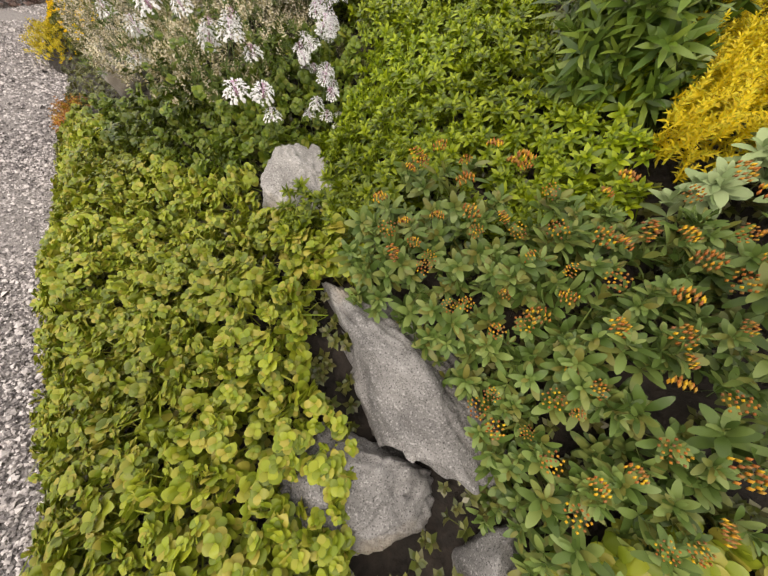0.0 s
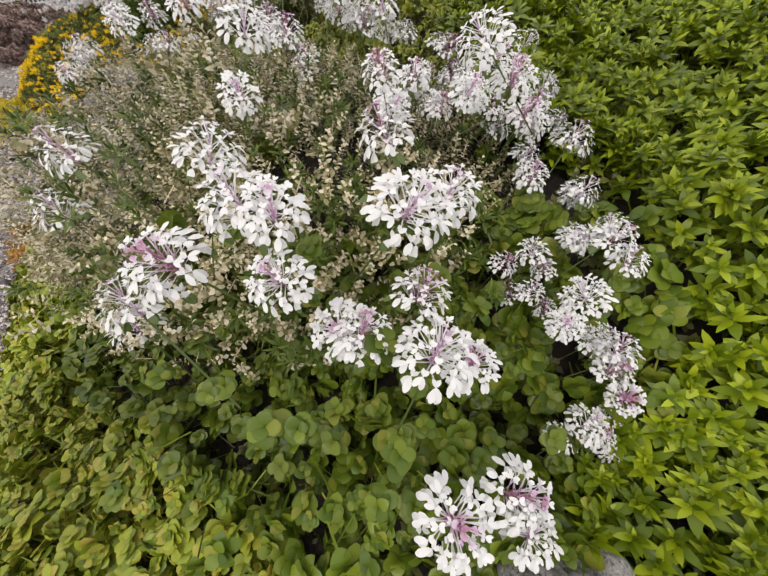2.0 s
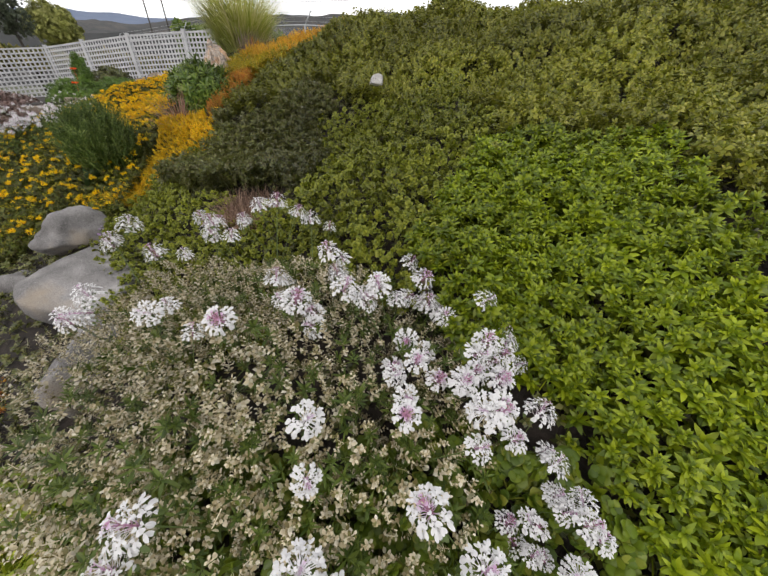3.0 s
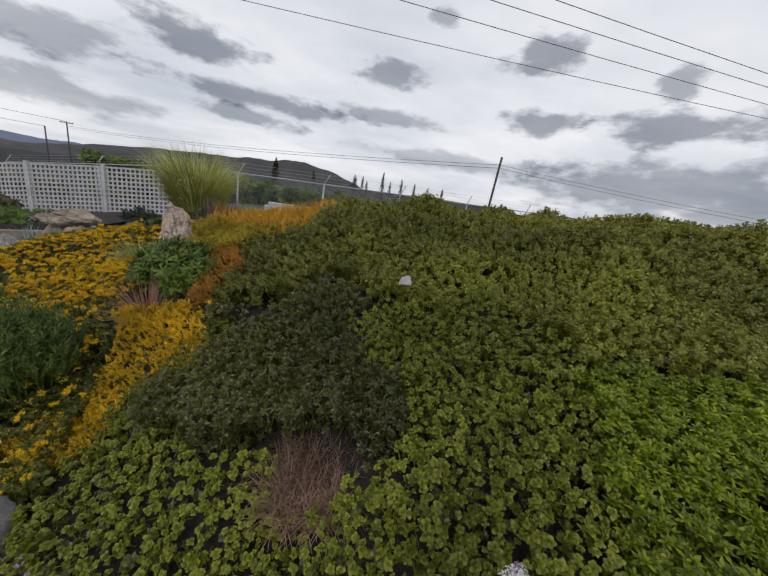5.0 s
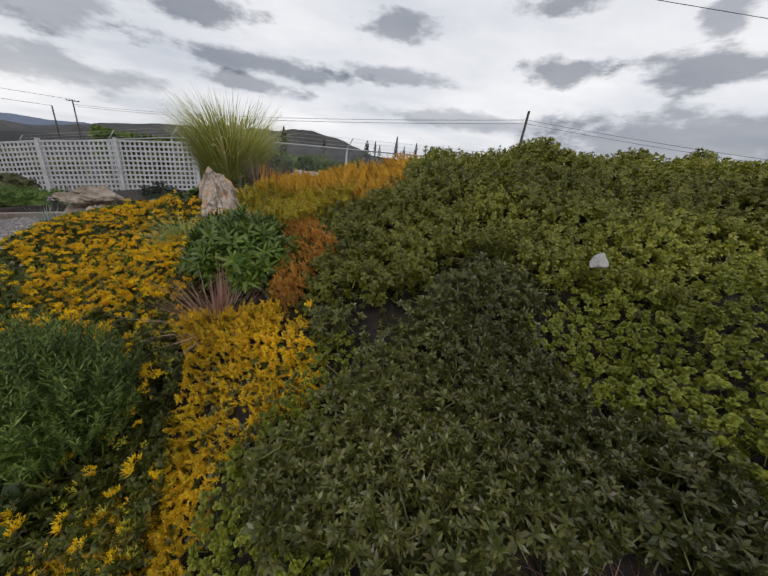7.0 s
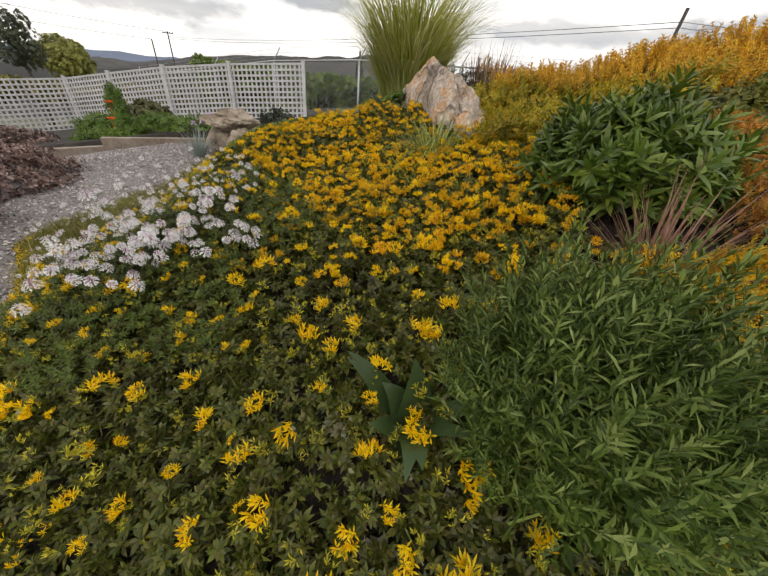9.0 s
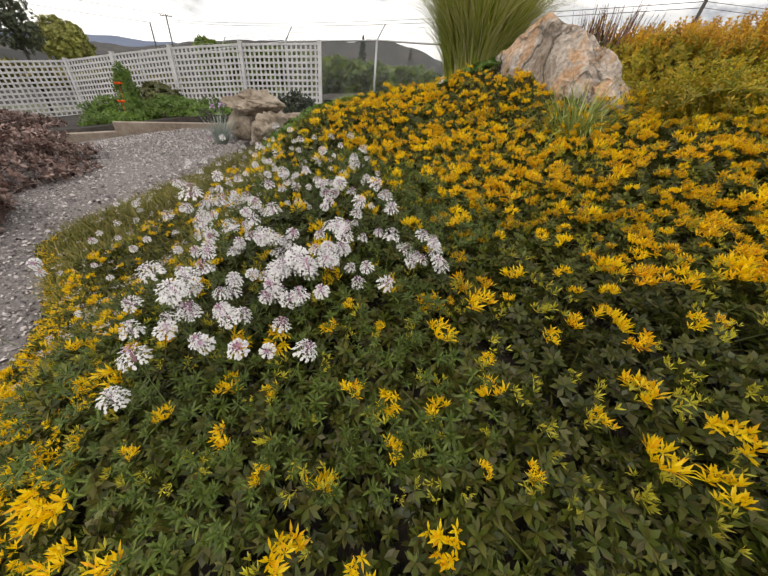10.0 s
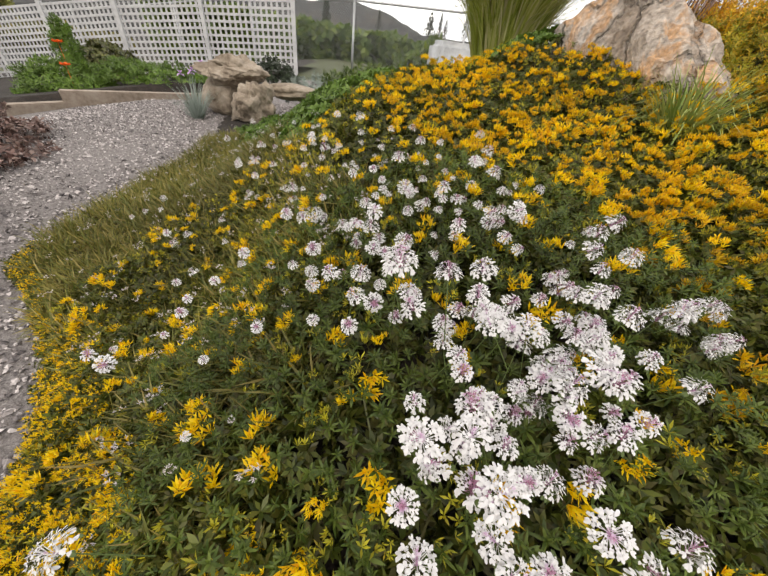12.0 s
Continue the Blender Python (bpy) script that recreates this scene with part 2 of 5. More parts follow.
M["pale_granite"] = granite_material("pale_granite", (0.15, 0.14, 0.135), (0.29, 0.275, 0.265), (0.43, 0.41, 0.4), (0.36, 0.28, 0.18))
M["white_stone"] = granite_material("white_stone", (0.26, 0.25, 0.24), (0.42, 0.4, 0.39), (0.55, 0.53, 0.52), (0.5, 0.44, 0.36))
M["buff"] = rough_material("buff", [(0.12, 0.09, 0.065), (0.29, 0.235, 0.18), (0.42, 0.36, 0.3)], 4, 0.9, 0.9, 5, dist=0.06)
M["cliff"] = cliff_material("cliff")
M["lattice"] = rough_material("lattice", [(0.34, 0.34, 0.35), (0.5, 0.5, 0.51), (0.6, 0.6, 0.6)], 2.0, 0.6, 0.1)
M["galvanised"] = rough_material("galvanised", [(0.3, 0.31, 0.32), (0.45, 0.46, 0.47)], 8, 0.45, 0.1, metal=0.7)
M["pole_wood"] = rough_material("pole_wood", [(0.035, 0.03, 0.026), (0.08, 0.07, 0.06)], 3, 0.9, 0.3)
M["timber"] = rough_material("timber", [(0.13, 0.1, 0.075), (0.25, 0.2, 0.16), (0.34, 0.29, 0.24)], 4, 0.9, 0.4)
M["wire"] = rough_material("wire", [(0.03, 0.03, 0.03), (0.05, 0.05, 0.05)], 3, 0.6, 0.0)


# ---- shape of the garden ----
def smooth(a, b, v):
    k = np.clip((np.asarray(v, float) - a) / (b - a), 0, 1)
    return k * k * (3 - 2 * k)


RNG = np.random.default_rng(7)
_grid = RNG.random((64, 64))


def wave(x, y, size):
    """Smooth value noise from 0 to 1 with lumps of that size."""
    u, v = np.asarray(x, float) / size + 100.3, np.asarray(y, float) / size + 57.7
    i, j = np.floor(u).astype(int), np.floor(v).astype(int)
    a, b = u - i, v - j
    a, b = a * a * (3 - 2 * a), b * b * (3 - 2 * b)
    g = lambda p, q: _grid[p % 64, q % 64]
    return (g(i, j) * (1 - a) + g(i + 1, j) * a) * (1 - b) + (g(i, j + 1) * (1 - a) + g(i + 1, j + 1) * a) * b


def bed_depth(x, y):
    """Metres in from the gravel's edge."""
    d = 0.656 * x + 0.754 * y + 0.70
    s = -0.754 * x + 0.656 * y
    d = d + 0.16 * smooth(3.9, 4.7, s) * (1 - smooth(5.8, 6.8, s))      # the planting swells over the edge here
    d = d - 0.13 * smooth(6.1, 6.9, s)
    north = (x + 5.98) + 0.12 * (y - 5) + 0.1 * np.sin(y * 1.7)      # the edge turns along the path's far stretch
    end = 8.6 - y
    return np.minimum(np.minimum(d, north * 1.0), end) + 0.06 * (wave(x, y, 0.35) - 0.5)


def mound(x, y):
    """Height of the soil."""
    x, y = np.asarray(x, float), np.asarray(y, float)
    d = bed_depth(x, y)
    s = -0.754 * x + 0.656 * y
    near = np.interp(d, [0, 0.3, 1.0, 1.6, 2.2, 2.8, 3.5, 4.3, 5.2, 9.0], [0, 0.2, 0.5, 0.78, 1.06, 1.32, 1.58, 1.84, 1.93, 1.8])
    far = np.interp(d, [0, 0.12, 0.4, 0.9, 1.5, 2.2, 3.0, 4.0, 8.0], [0, 0.22, 0.48, 0.64, 0.77, 0.88, 1.22, 1.42, 1.3])
    k = smooth(4.0, 6.0, s)
    h = near * (1 - k) + far * k
    h = h * (1 - 0.55 * smooth(5.5, 6.5, s) * (1 - smooth(0.4, 1.3, d)))
    # the bed falls gently to the path's far stretch and runs out to the flat stones
    h = h * (0.3 + 0.7 * smooth(0.0, 1.7, x + 5.98 + 0.12 * (y - 5)))
    h = h * (1 - 0.6 * smooth(6.2, 8.4, y) * smooth(-3.8, -5.5, x))
    h = h - 0.14 * np.exp(-((x + 0.47) ** 2 + (y - 1.05) ** 2) / 0.04)      # a hollow beside the candytuft
    h = h - 0.19 * np.exp(-((x - 0.14) ** 2 + (y - 0.1) ** 2) / 0.09)       # the soil drops below the edging stones
    h = h + (wave(x, y, 0.9) - 0.5) * 0.16 * smooth(0.6, 1.8, d) + (wave(x + 9, y, 0.4) - 0.5) * 0.07 * smooth(0.2, 0.6, d)
    return np.where(d > 0, h, 0.0)


def mesh_of(name, verts, faces, material, smooth_faces=True):
    """A mesh from arrays: faces is an (n, 3) or (n, 4) array, or a list of such."""
    me = bpy.data.meshes.new(name)
    verts = np.ascontiguousarray(verts, dtype=np.float32)
    blocks = faces if isinstance(faces, list) else [faces]
    loops = np.concatenate([np.asarray(b).ravel() for b in blocks]).astype(np.int32)
    sizes = np.concatenate([np.full(len(b), np.asarray(b).shape[1], np.int32) for b in blocks])
    me.vertices.add(len(verts))
    me.vertices.foreach_set("co", verts.ravel())
    me.loops.add(len(loops))
    me.loops.foreach_set("vertex_index", loops)
    me.polygons.add(len(sizes))
    starts = np.concatenate([[0], np.cumsum(sizes)[:-1]]).astype(np.int32)
    me.polygons.foreach_set("loop_start", starts)
    me.polygons.foreach_set("use_smooth", np.full(len(sizes), smooth_faces))
    me.update(calc_edges=True)
    me.validate()
    me.materials.append(material)
    return me


def grid_mesh(name, xs, ys, height, material):
    X, Y = np.meshgrid(xs, ys)
    Z = height(X, Y)
    n, m = len(xs), len(ys)
    v = np.stack([X.ravel(), Y.ravel(), Z.ravel()], -1)
    i = (np.arange(m - 1)[:, None] * n + np.arange(n - 1)[None]).ravel()
    return mesh_of(name, v, np.stack([i, i + 1, i + n + 1, i + n], -1), material)


def part(name, data, parent, label=""):
    ob = new(name, data)
    ob.parent = parent
    return tagged(ob, label)


def bm_mesh(name, bm, material, smooth_faces=False):
    me = bpy.data.meshes.new(name)
    for f in bm.faces:
        f.smooth = smooth_faces
    bm.to_mesh(me)
    bm.free()
    me.materials.append(material)
    return me


def box(bm, x0, y0, z0, x1, y1, z1, m=None):
    g = bmesh.ops.create_cube(bm, size=1)
    bmesh.ops.transform(bm, verts=g["verts"], matrix=(m or Matrix()) @ Matrix.Translation(((x0 + x1) / 2, (y0 + y1) / 2, (z0 + z1) / 2)) @ Matrix.Diagonal((x1 - x0, y1 - y0, z1 - z0, 1)))
    return g["verts"]


def rod(bm, a, b, r0, r1=None, sides=8):
    a, b = Vector(a), Vector(b)
    q = (b - a).to_track_quat("Z", "Y").to_matrix().to_4x4()
    return bmesh.ops.create_cone(bm, cap_ends=True, segments=sides, radius1=r0, radius2=r0 if r1 is None else r1, depth=(b - a).length,
                                 matrix=Matrix.Translation((a + b) / 2) @ q)["verts"]


# ---- ground ----
def fall(X):
    """The garden drops towards the west."""
    return 0.155 * np.clip(-7.7 - X, 0, 40)


def far_ground(X, Y):
    r = np.hypot(X + 4, Y - 4)
    return -0.01 - 0.06 * smooth(10, 16, r) - 22 * smooth(24, 300, r) - fall(X)


steps = np.concatenate([-np.geomspace(3000, 16, 26), np.linspace(-15, 15, 31), np.geomspace(16, 3000, 26)])
ground = tagged(new("ground", grid_mesh("ground", steps - 4, steps + 4, far_ground, M["field"])), "dry green valley ground falling away behind the garden", "ground", kind="structure")
path_sheet = grid_mesh("path", np.linspace(-15, 6, 106), np.linspace(-7, 14, 106), lambda X, Y: 0.012 * (wave(X, Y, 0.5) - 0.5) - fall(X), M["gravel"])
tagged(new("gravel_path", path_sheet), "pale grey crushed gravel path beside the raised bed", "path", kind="structure")


def bed_ground(X, Y):
    return np.where(bed_depth(X, Y) > 0, mound(X, Y) + 0.004, -0.06)


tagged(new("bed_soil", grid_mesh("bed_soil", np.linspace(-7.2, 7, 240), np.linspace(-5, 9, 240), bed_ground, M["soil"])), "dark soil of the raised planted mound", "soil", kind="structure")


# ---- leaves ----
def leaf(length, width, belly=0.5, lift=0.5, curl=0.3, fold=0.15, at=0.0, fine=False, lite=False):
    """One blade along +x, of six corners, ten for a rounder one or four for a small one. lift: radians above the level; curl: droop of its tip."""
    if lite:
        x = np.array([0.0, 0.55, 1.0, 0.55]) * length
        y = np.array([0.0, -0.5, 0.0, 0.5]) * width
        f = [(0, 1, 2, 3)]
    elif fine:
        x = np.array([0.0, 0.2, 0.2, 0.48, 0.48, 0.76, 0.76, 0.94, 0.94, 1.0]) * length
        h = np.array([0.0, 0.3, -0.3, 0.5, -0.5, 0.45, -0.45, 0.24, -0.24, 0.0])
        y = h * width
        f = [(0, 2, 1), (1, 2, 4, 3), (3, 4, 6, 5), (5, 6, 8, 7), (7, 8, 9)]
    else:
        x = np.array([0.0, 0.35, 0.35, 0.72, 0.72, 1.0]) * length
        w1, w2 = (0.5, 0.5 * belly + 0.12) if belly < 1 else (0.45, 0.5)
        y = np.array([0.0, w1, -w1, w2, -w2, 0.0]) * width
        f = [(0, 2, 1), (1, 2, 4, 3), (3, 4, 5)]
    z = np.abs(y) * fold * 2 - curl * (x / length) ** 2 * length
    c, s = np.cos(lift), np.sin(lift)
    v = np.stack([x * c - z * s + at, y, x * s + z * c], -1)
    return v, f


def turn_z(v, a):
    c, s = np.cos(a), np.sin(a)
    return np.stack([v[:, 0] * c - v[:, 1] * s, v[:, 0] * s + v[:, 1] * c, v[:, 2]], -1)


class Shape:
    """A small template mesh: corners and faces of three or four corners."""

    def __init__(self):
        self.v, self.f, self.n = [], [], 0

    def add(self, v, f):
        self.v.append(v)
        self.f += [tuple(i + self.n for i in k) for k in f]
        self.n += len(v)
        return self

    def stem(self, length, r=0.0015):
        v = np.array([[-r, 0, 0], [r, 0, 0], [r, 0, -length], [-r, 0, -length]], float)
        return self.add(v, [(0, 1, 2, 3)])

    def done(self):
        v = np.concatenate(self.v)
        t = np.array([k for k in self.f if len(k) == 3], int).reshape(-1, 3)
        q = np.array([k for k in self.f if len(k) == 4], int).reshape(-1, 4)
        return v, t, q


def rosette(rings, seed, length, width, belly=0.6, stem=0.06, fine=False, lite=False):
    """Whorls of blades round a stem; rings: (count, size, lift, height)."""
    rg = np.random.default_rng(seed)
    s = Shape()
    for n, size, lift, h in rings:
        a0 = rg.random() * 6.3
        for k in range(n):
            v, f = leaf(length * size * rg.uniform(0.8, 1.15), width * size * rg.uniform(0.85, 1.15), belly, lift + rg.normal(0, 0.15), rg.uniform(0.1, 0.4), rg.uniform(0.05, 0.25), 0.0, fine, lite)
            v = turn_z(v, a0 + 6.283 * k / n + rg.normal(0, 0.2))
            v[:, 2] += h
            s.add(v, f)
    if stem:
        s.stem(stem)
    return s.done()


def spread(name, shapes, points, normals, sizes, material, seed=0, tip=0.25):
    """Copies of the templates at the points, each with its own turn, lean and size, joined into one mesh."""
    rg = np.random.default_rng(seed)
    V, T, Q, base = [], [], [], 0
    pick = rg.integers(0, len(shapes), len(points))
    for k, (v, t, q) in enumerate(shapes):
        sel = np.nonzero(pick == k)[0]
        n = len(sel)
        if not n:
            continue
        nz = normals[sel] + rg.normal(0, tip, (n, 3))
        nz /= np.linalg.norm(nz, axis=1, keepdims=True)
        a = rg.random(n) * 6.2832
        ref = np.stack([np.cos(a), np.sin(a), np.zeros(n)], -1)
        ex = ref - (ref * nz).sum(1, keepdims=True) * nz
        ex /= np.linalg.norm(ex, axis=1, keepdims=True)
        ey = np.cross(nz, ex)
        Rm = np.stack([ex, ey, nz], -1) * sizes[sel][:, None, None]
        p = np.einsum("nij,vj->nvi", Rm, v) + points[sel][:, None]
        off = base + np.arange(n)[:, None, None] * len(v)
        V.append(p.reshape(-1, 3))
        if len(t):
            T.append((t[None] + off).reshape(-1, 3))
        if len(q):
            Q.append((q[None] + off).reshape(-1, 4))
        base += n * len(v)
    blocks = [np.concatenate(b) for b in (T, Q) if b]
    return mesh_of(name, np.concatenate(V), blocks, material)


def slopes(height, x, y, e=0.06):
    gx = (height(x + e, y) - height(x - e, y)) / (2 * e)
    gy = (height(x, y + e) - height(x, y - e)) / (2 * e)
    n = np.stack([-gx, -gy, np.ones_like(gx)], -1)
    return n / np.linalg.norm(n, axis=1, keepdims=True)


def inside(poly, x, y, ragged=0.12):
    """Points inside a plan outline whose edge wanders a little."""
    px = x + (wave(x, y, 0.22) - 0.5) * ragged * 2
    py = y + (wave(x + 31, y + 17, 0.22) - 0.5) * ragged * 2
    hit = np.zeros(len(x), bool)
    n = len(poly)
    for k in range(n):
        (x0, y0), (x1, y1) = poly[k], poly[(k + 1) % n]
        cross = (y0 > py) != (y1 > py)
        hit ^= cross & (px < (x1 - x0) * (py - y0) / (y1 - y0 + 1e-12) + x0)
    return hit


def scatter(poly, per_m2, seed, ragged=0.12, keep_out=(), even=False, thin=None):
    rg = np.random.default_rng(seed)
    P = np.array(poly)
    lo, hi = P.min(0) - 0.15, P.max(0) + 0.15
    n = int((hi - lo).prod() * per_m2)
    x, y = rg.uniform(lo[0], hi[0], n), rg.uniform(lo[1], hi[1], n)
    if even:
        # one in each cell of a loose grid
        step = per_m2 ** -0.5
        gx, gy = np.meshgrid(np.arange(lo[0], hi[0], step), np.arange(lo[1], hi[1], step))
        x, y = gx.ravel() + rg.uniform(0, step, gx.size), gy.ravel() + rg.uniform(0, step, gy.size)
    ok = inside(poly, x, y, ragged) & (bed_depth(x, y) > 0.02)
    if thin:
        # sparser with distance from the path side of the mound
        ok &= rg.random(len(x)) < np.interp(np.hypot(x + 1.2, y - 2.2), *thin)
    for cx, cy, r in keep_out:
        ok &= np.hypot(x - cx, y - cy) > r
    return x[ok], y[ok]


def mat(name, poly, per_m2, shapes, material, canopy, seed, size=(0.8, 1.2), depth=0.05, ragged=0.12, lump=0.3, keep_out=(), tip=0.3, label="", category="plant", thin=None, hum=0.0):
    """A low plant mat: rosettes over a hummocky canopy that stands canopy metres above the soil."""
    x, y = scatter(poly, per_m2, seed, ragged, keep_out, False, thin)
    top = lambda a, b: mound(a, b) + canopy * (0.35 + 0.65 * smooth(0.0, 0.25, bed_depth(a, b))) * (1 - lump + 2 * lump * wave(a + seed, b, 0.28)) + hum * (wave(a + 3 * seed, b + seed, 0.5) - 0.5)
    rg = np.random.default_rng(seed + 1)
    z = top(x, y) - depth * rg.random(len(x)) ** 1.5
    nrm = slopes(top, x, y)
    sz = rg.uniform(*size, len(x))
    if thin:
        sz = sz * np.minimum(1.45, np.interp(np.hypot(x + 1.2, y - 2.2), *thin) ** -0.5)
    ob = new(name, spread(name, shapes, np.stack([x, y, z], -1), nrm, sz, material, seed, tip))
    return tagged(ob, label, category, kind="stuff")

# ---- leaf colours ----
def LM(name, *c, **k):
    M[name] = leaf_material(name, list(c), **k)


LM("oregano", (0.08, 0.11, 0.008), (0.17, 0.21, 0.016), (0.3, 0.33, 0.03), (0.13, 0.19, 0.015), (0.34, 0.29, 0.05), (0.22, 0.27, 0.022), rough=0.38)
LM("round_herb", (0.045, 0.075, 0.007), (0.085, 0.13, 0.01), (0.14, 0.18, 0.015), (0.07, 0.11, 0.012), (0.18, 0.19, 0.025), rough=0.38)
LM("lime", (0.05, 0.08, 0.003), (0.115, 0.165, 0.006), (0.25, 0.3, 0.012), (0.08, 0.12, 0.005), rough=0.4, vary=0.45)
LM("budleaf", (0.05, 0.085, 0.016), (0.095, 0.15, 0.032), (0.18, 0.24, 0.065), (0.15, 0.14, 0.03), rough=0.4)
LM("greyleaf", (0.19, 0.25, 0.11), (0.27, 0.33, 0.16), (0.15, 0.21, 0.08))
LM("bud", (0.28, 0.09, 0.025), (0.42, 0.14, 0.025), (0.66, 0.4, 0.02), (0.24, 0.1, 0.04), (0.36, 0.17, 0.03), rough=0.5, glow=0.1, vary=0.25)
LM("mound_green", (0.09, 0.11, 0.008), (0.15, 0.165, 0.012), (0.27, 0.265, 0.03), (0.11, 0.125, 0.01), (0.33, 0.31, 0.06), gloss=0.4, rough=0.4, patch=1.1, vary=0.45)
LM("mound_light", (0.08, 0.1, 0.01), (0.155, 0.18, 0.017), (0.26, 0.27, 0.03), (0.12, 0.145, 0.014), rough=0.45, patch=1.1, vary=0.4)
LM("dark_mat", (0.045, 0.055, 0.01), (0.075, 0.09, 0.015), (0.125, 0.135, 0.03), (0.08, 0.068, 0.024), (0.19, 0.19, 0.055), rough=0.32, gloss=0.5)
LM("gold", (0.76, 0.44, 0.014), (0.88, 0.6, 0.022), (0.7, 0.31, 0.016), (0.34, 0.35, 0.03), (0.88, 0.6, 0.025), (0.55, 0.5, 0.035), patch=5.0, vary=0.38, glow=0.3)
LM("lemon", (0.5, 0.4, 0.02), (0.62, 0.46, 0.025), (0.4, 0.38, 0.03), vary=0.25)
LM("rust", (0.34, 0.1, 0.02), (0.5, 0.2, 0.025), (0.26, 0.09, 0.03), (0.5, 0.29, 0.03), (0.2, 0.19, 0.03), patch=3.0, glow=0.12)
LM("crest_low", (0.2, 0.23, 0.018), (0.48, 0.38, 0.03), (0.13, 0.165, 0.013), (0.64, 0.38, 0.03), (0.18, 0.2, 0.02), patch=2.5, vary=0.4, glow=0.15)
LM("crest", (0.66, 0.36, 0.03), (0.74, 0.48, 0.04), (0.55, 0.24, 0.03), (0.45, 0.38, 0.05), vary=0.25, glow=0.15)
LM("meadow", (0.07, 0.082, 0.014), (0.115, 0.12, 0.022), (0.19, 0.17, 0.04), (0.27, 0.21, 0.07))
LM("sedum_leaf", (0.024, 0.036, 0.005), (0.055, 0.072, 0.009), (0.11, 0.13, 0.018), (0.066, 0.058, 0.016), (0.14, 0.14, 0.026), rough=0.4, vary=0.45)
LM("sedum_flower", (0.84, 0.56, 0.012), (0.9, 0.68, 0.02), (0.86, 0.6, 0.015), (0.82, 0.42, 0.012), vary=0.12, glow=0.4)
LM("seed_head", (0.26, 0.21, 0.11), (0.45, 0.38, 0.24), (0.66, 0.59, 0.45), (0.16, 0.13, 0.05), (0.15, 0.155, 0.05), (0.7, 0.64, 0.54))
LM("faded_lilac", (0.55, 0.5, 0.55), (0.68, 0.62, 0.66), (0.5, 0.44, 0.38), vary=0.1)
LM("broom", (0.03, 0.055, 0.009), (0.06, 0.105, 0.016), (0.12, 0.175, 0.03), (0.22, 0.27, 0.08), vary=0.4)
LM("sedum_orange", (0.74, 0.46, 0.01), (0.82, 0.56, 0.014), (0.66, 0.31, 0.012), (0.5, 0.36, 0.02), patch=2.5, vary=0.3, glow=0.35)
LM("shrub_leaf", (0.04, 0.078, 0.01), (0.085, 0.14, 0.016), (0.16, 0.21, 0.03), rough=0.4, gloss=0.45)
LM("strap", (0.035, 0.06, 0.02), (0.06, 0.1, 0.035), rough=0.35)
LM("straw", (0.3, 0.19, 0.12), (0.44, 0.31, 0.22), (0.24, 0.12, 0.09), (0.34, 0.16, 0.13))
LM("root", (0.1, 0.06, 0.04), (0.22, 0.13, 0.09), (0.36, 0.24, 0.17), (0.14, 0.075, 0.055))
LM("reed", (0.26, 0.32, 0.05), (0.44, 0.48, 0.09), (0.58, 0.57, 0.2), (0.74, 0.68, 0.42), glow=0.35)
LM("variegated", (0.27, 0.34, 0.09), (0.4, 0.44, 0.15), (0.18, 0.26, 0.05))
LM("candy_leaf", (0.035, 0.06, 0.01), (0.065, 0.1, 0.015), (0.12, 0.16, 0.028), (0.05, 0.072, 0.012))
LM("sedum_bud", (0.3, 0.29, 0.03), (0.45, 0.4, 0.03), (0.22, 0.23, 0.025), (0.4, 0.3, 0.03), vary=0.4, patch=2.5)
LM("twig", (0.05, 0.03, 0.026), (0.12, 0.065, 0.055), (0.21, 0.13, 0.11), (0.33, 0.24, 0.21), (0.09, 0.05, 0.04), glow=0.1, rough=0.4)
LM("herb", (0.07, 0.13, 0.02), (0.11, 0.19, 0.03), (0.16, 0.24, 0.05))
LM("blue_herb", (0.25, 0.3, 0.27), (0.32, 0.37, 0.33))
LM("willow", (0.24, 0.26, 0.07), (0.34, 0.35, 0.1), (0.42, 0.41, 0.15), vary=0.5, patch=0.6)
LM("feathery", (0.06, 0.075, 0.05), (0.1, 0.12, 0.075), (0.14, 0.16, 0.1), vary=0.4)
LM("conifer", (0.02, 0.03, 0.016), (0.035, 0.05, 0.025))
LM("poppy", (0.75, 0.09, 0.015), (0.85, 0.14, 0.02), vary=0.1)
LM("violet", (0.45, 0.35, 0.6), (0.55, 0.3, 0.62), vary=0.1)


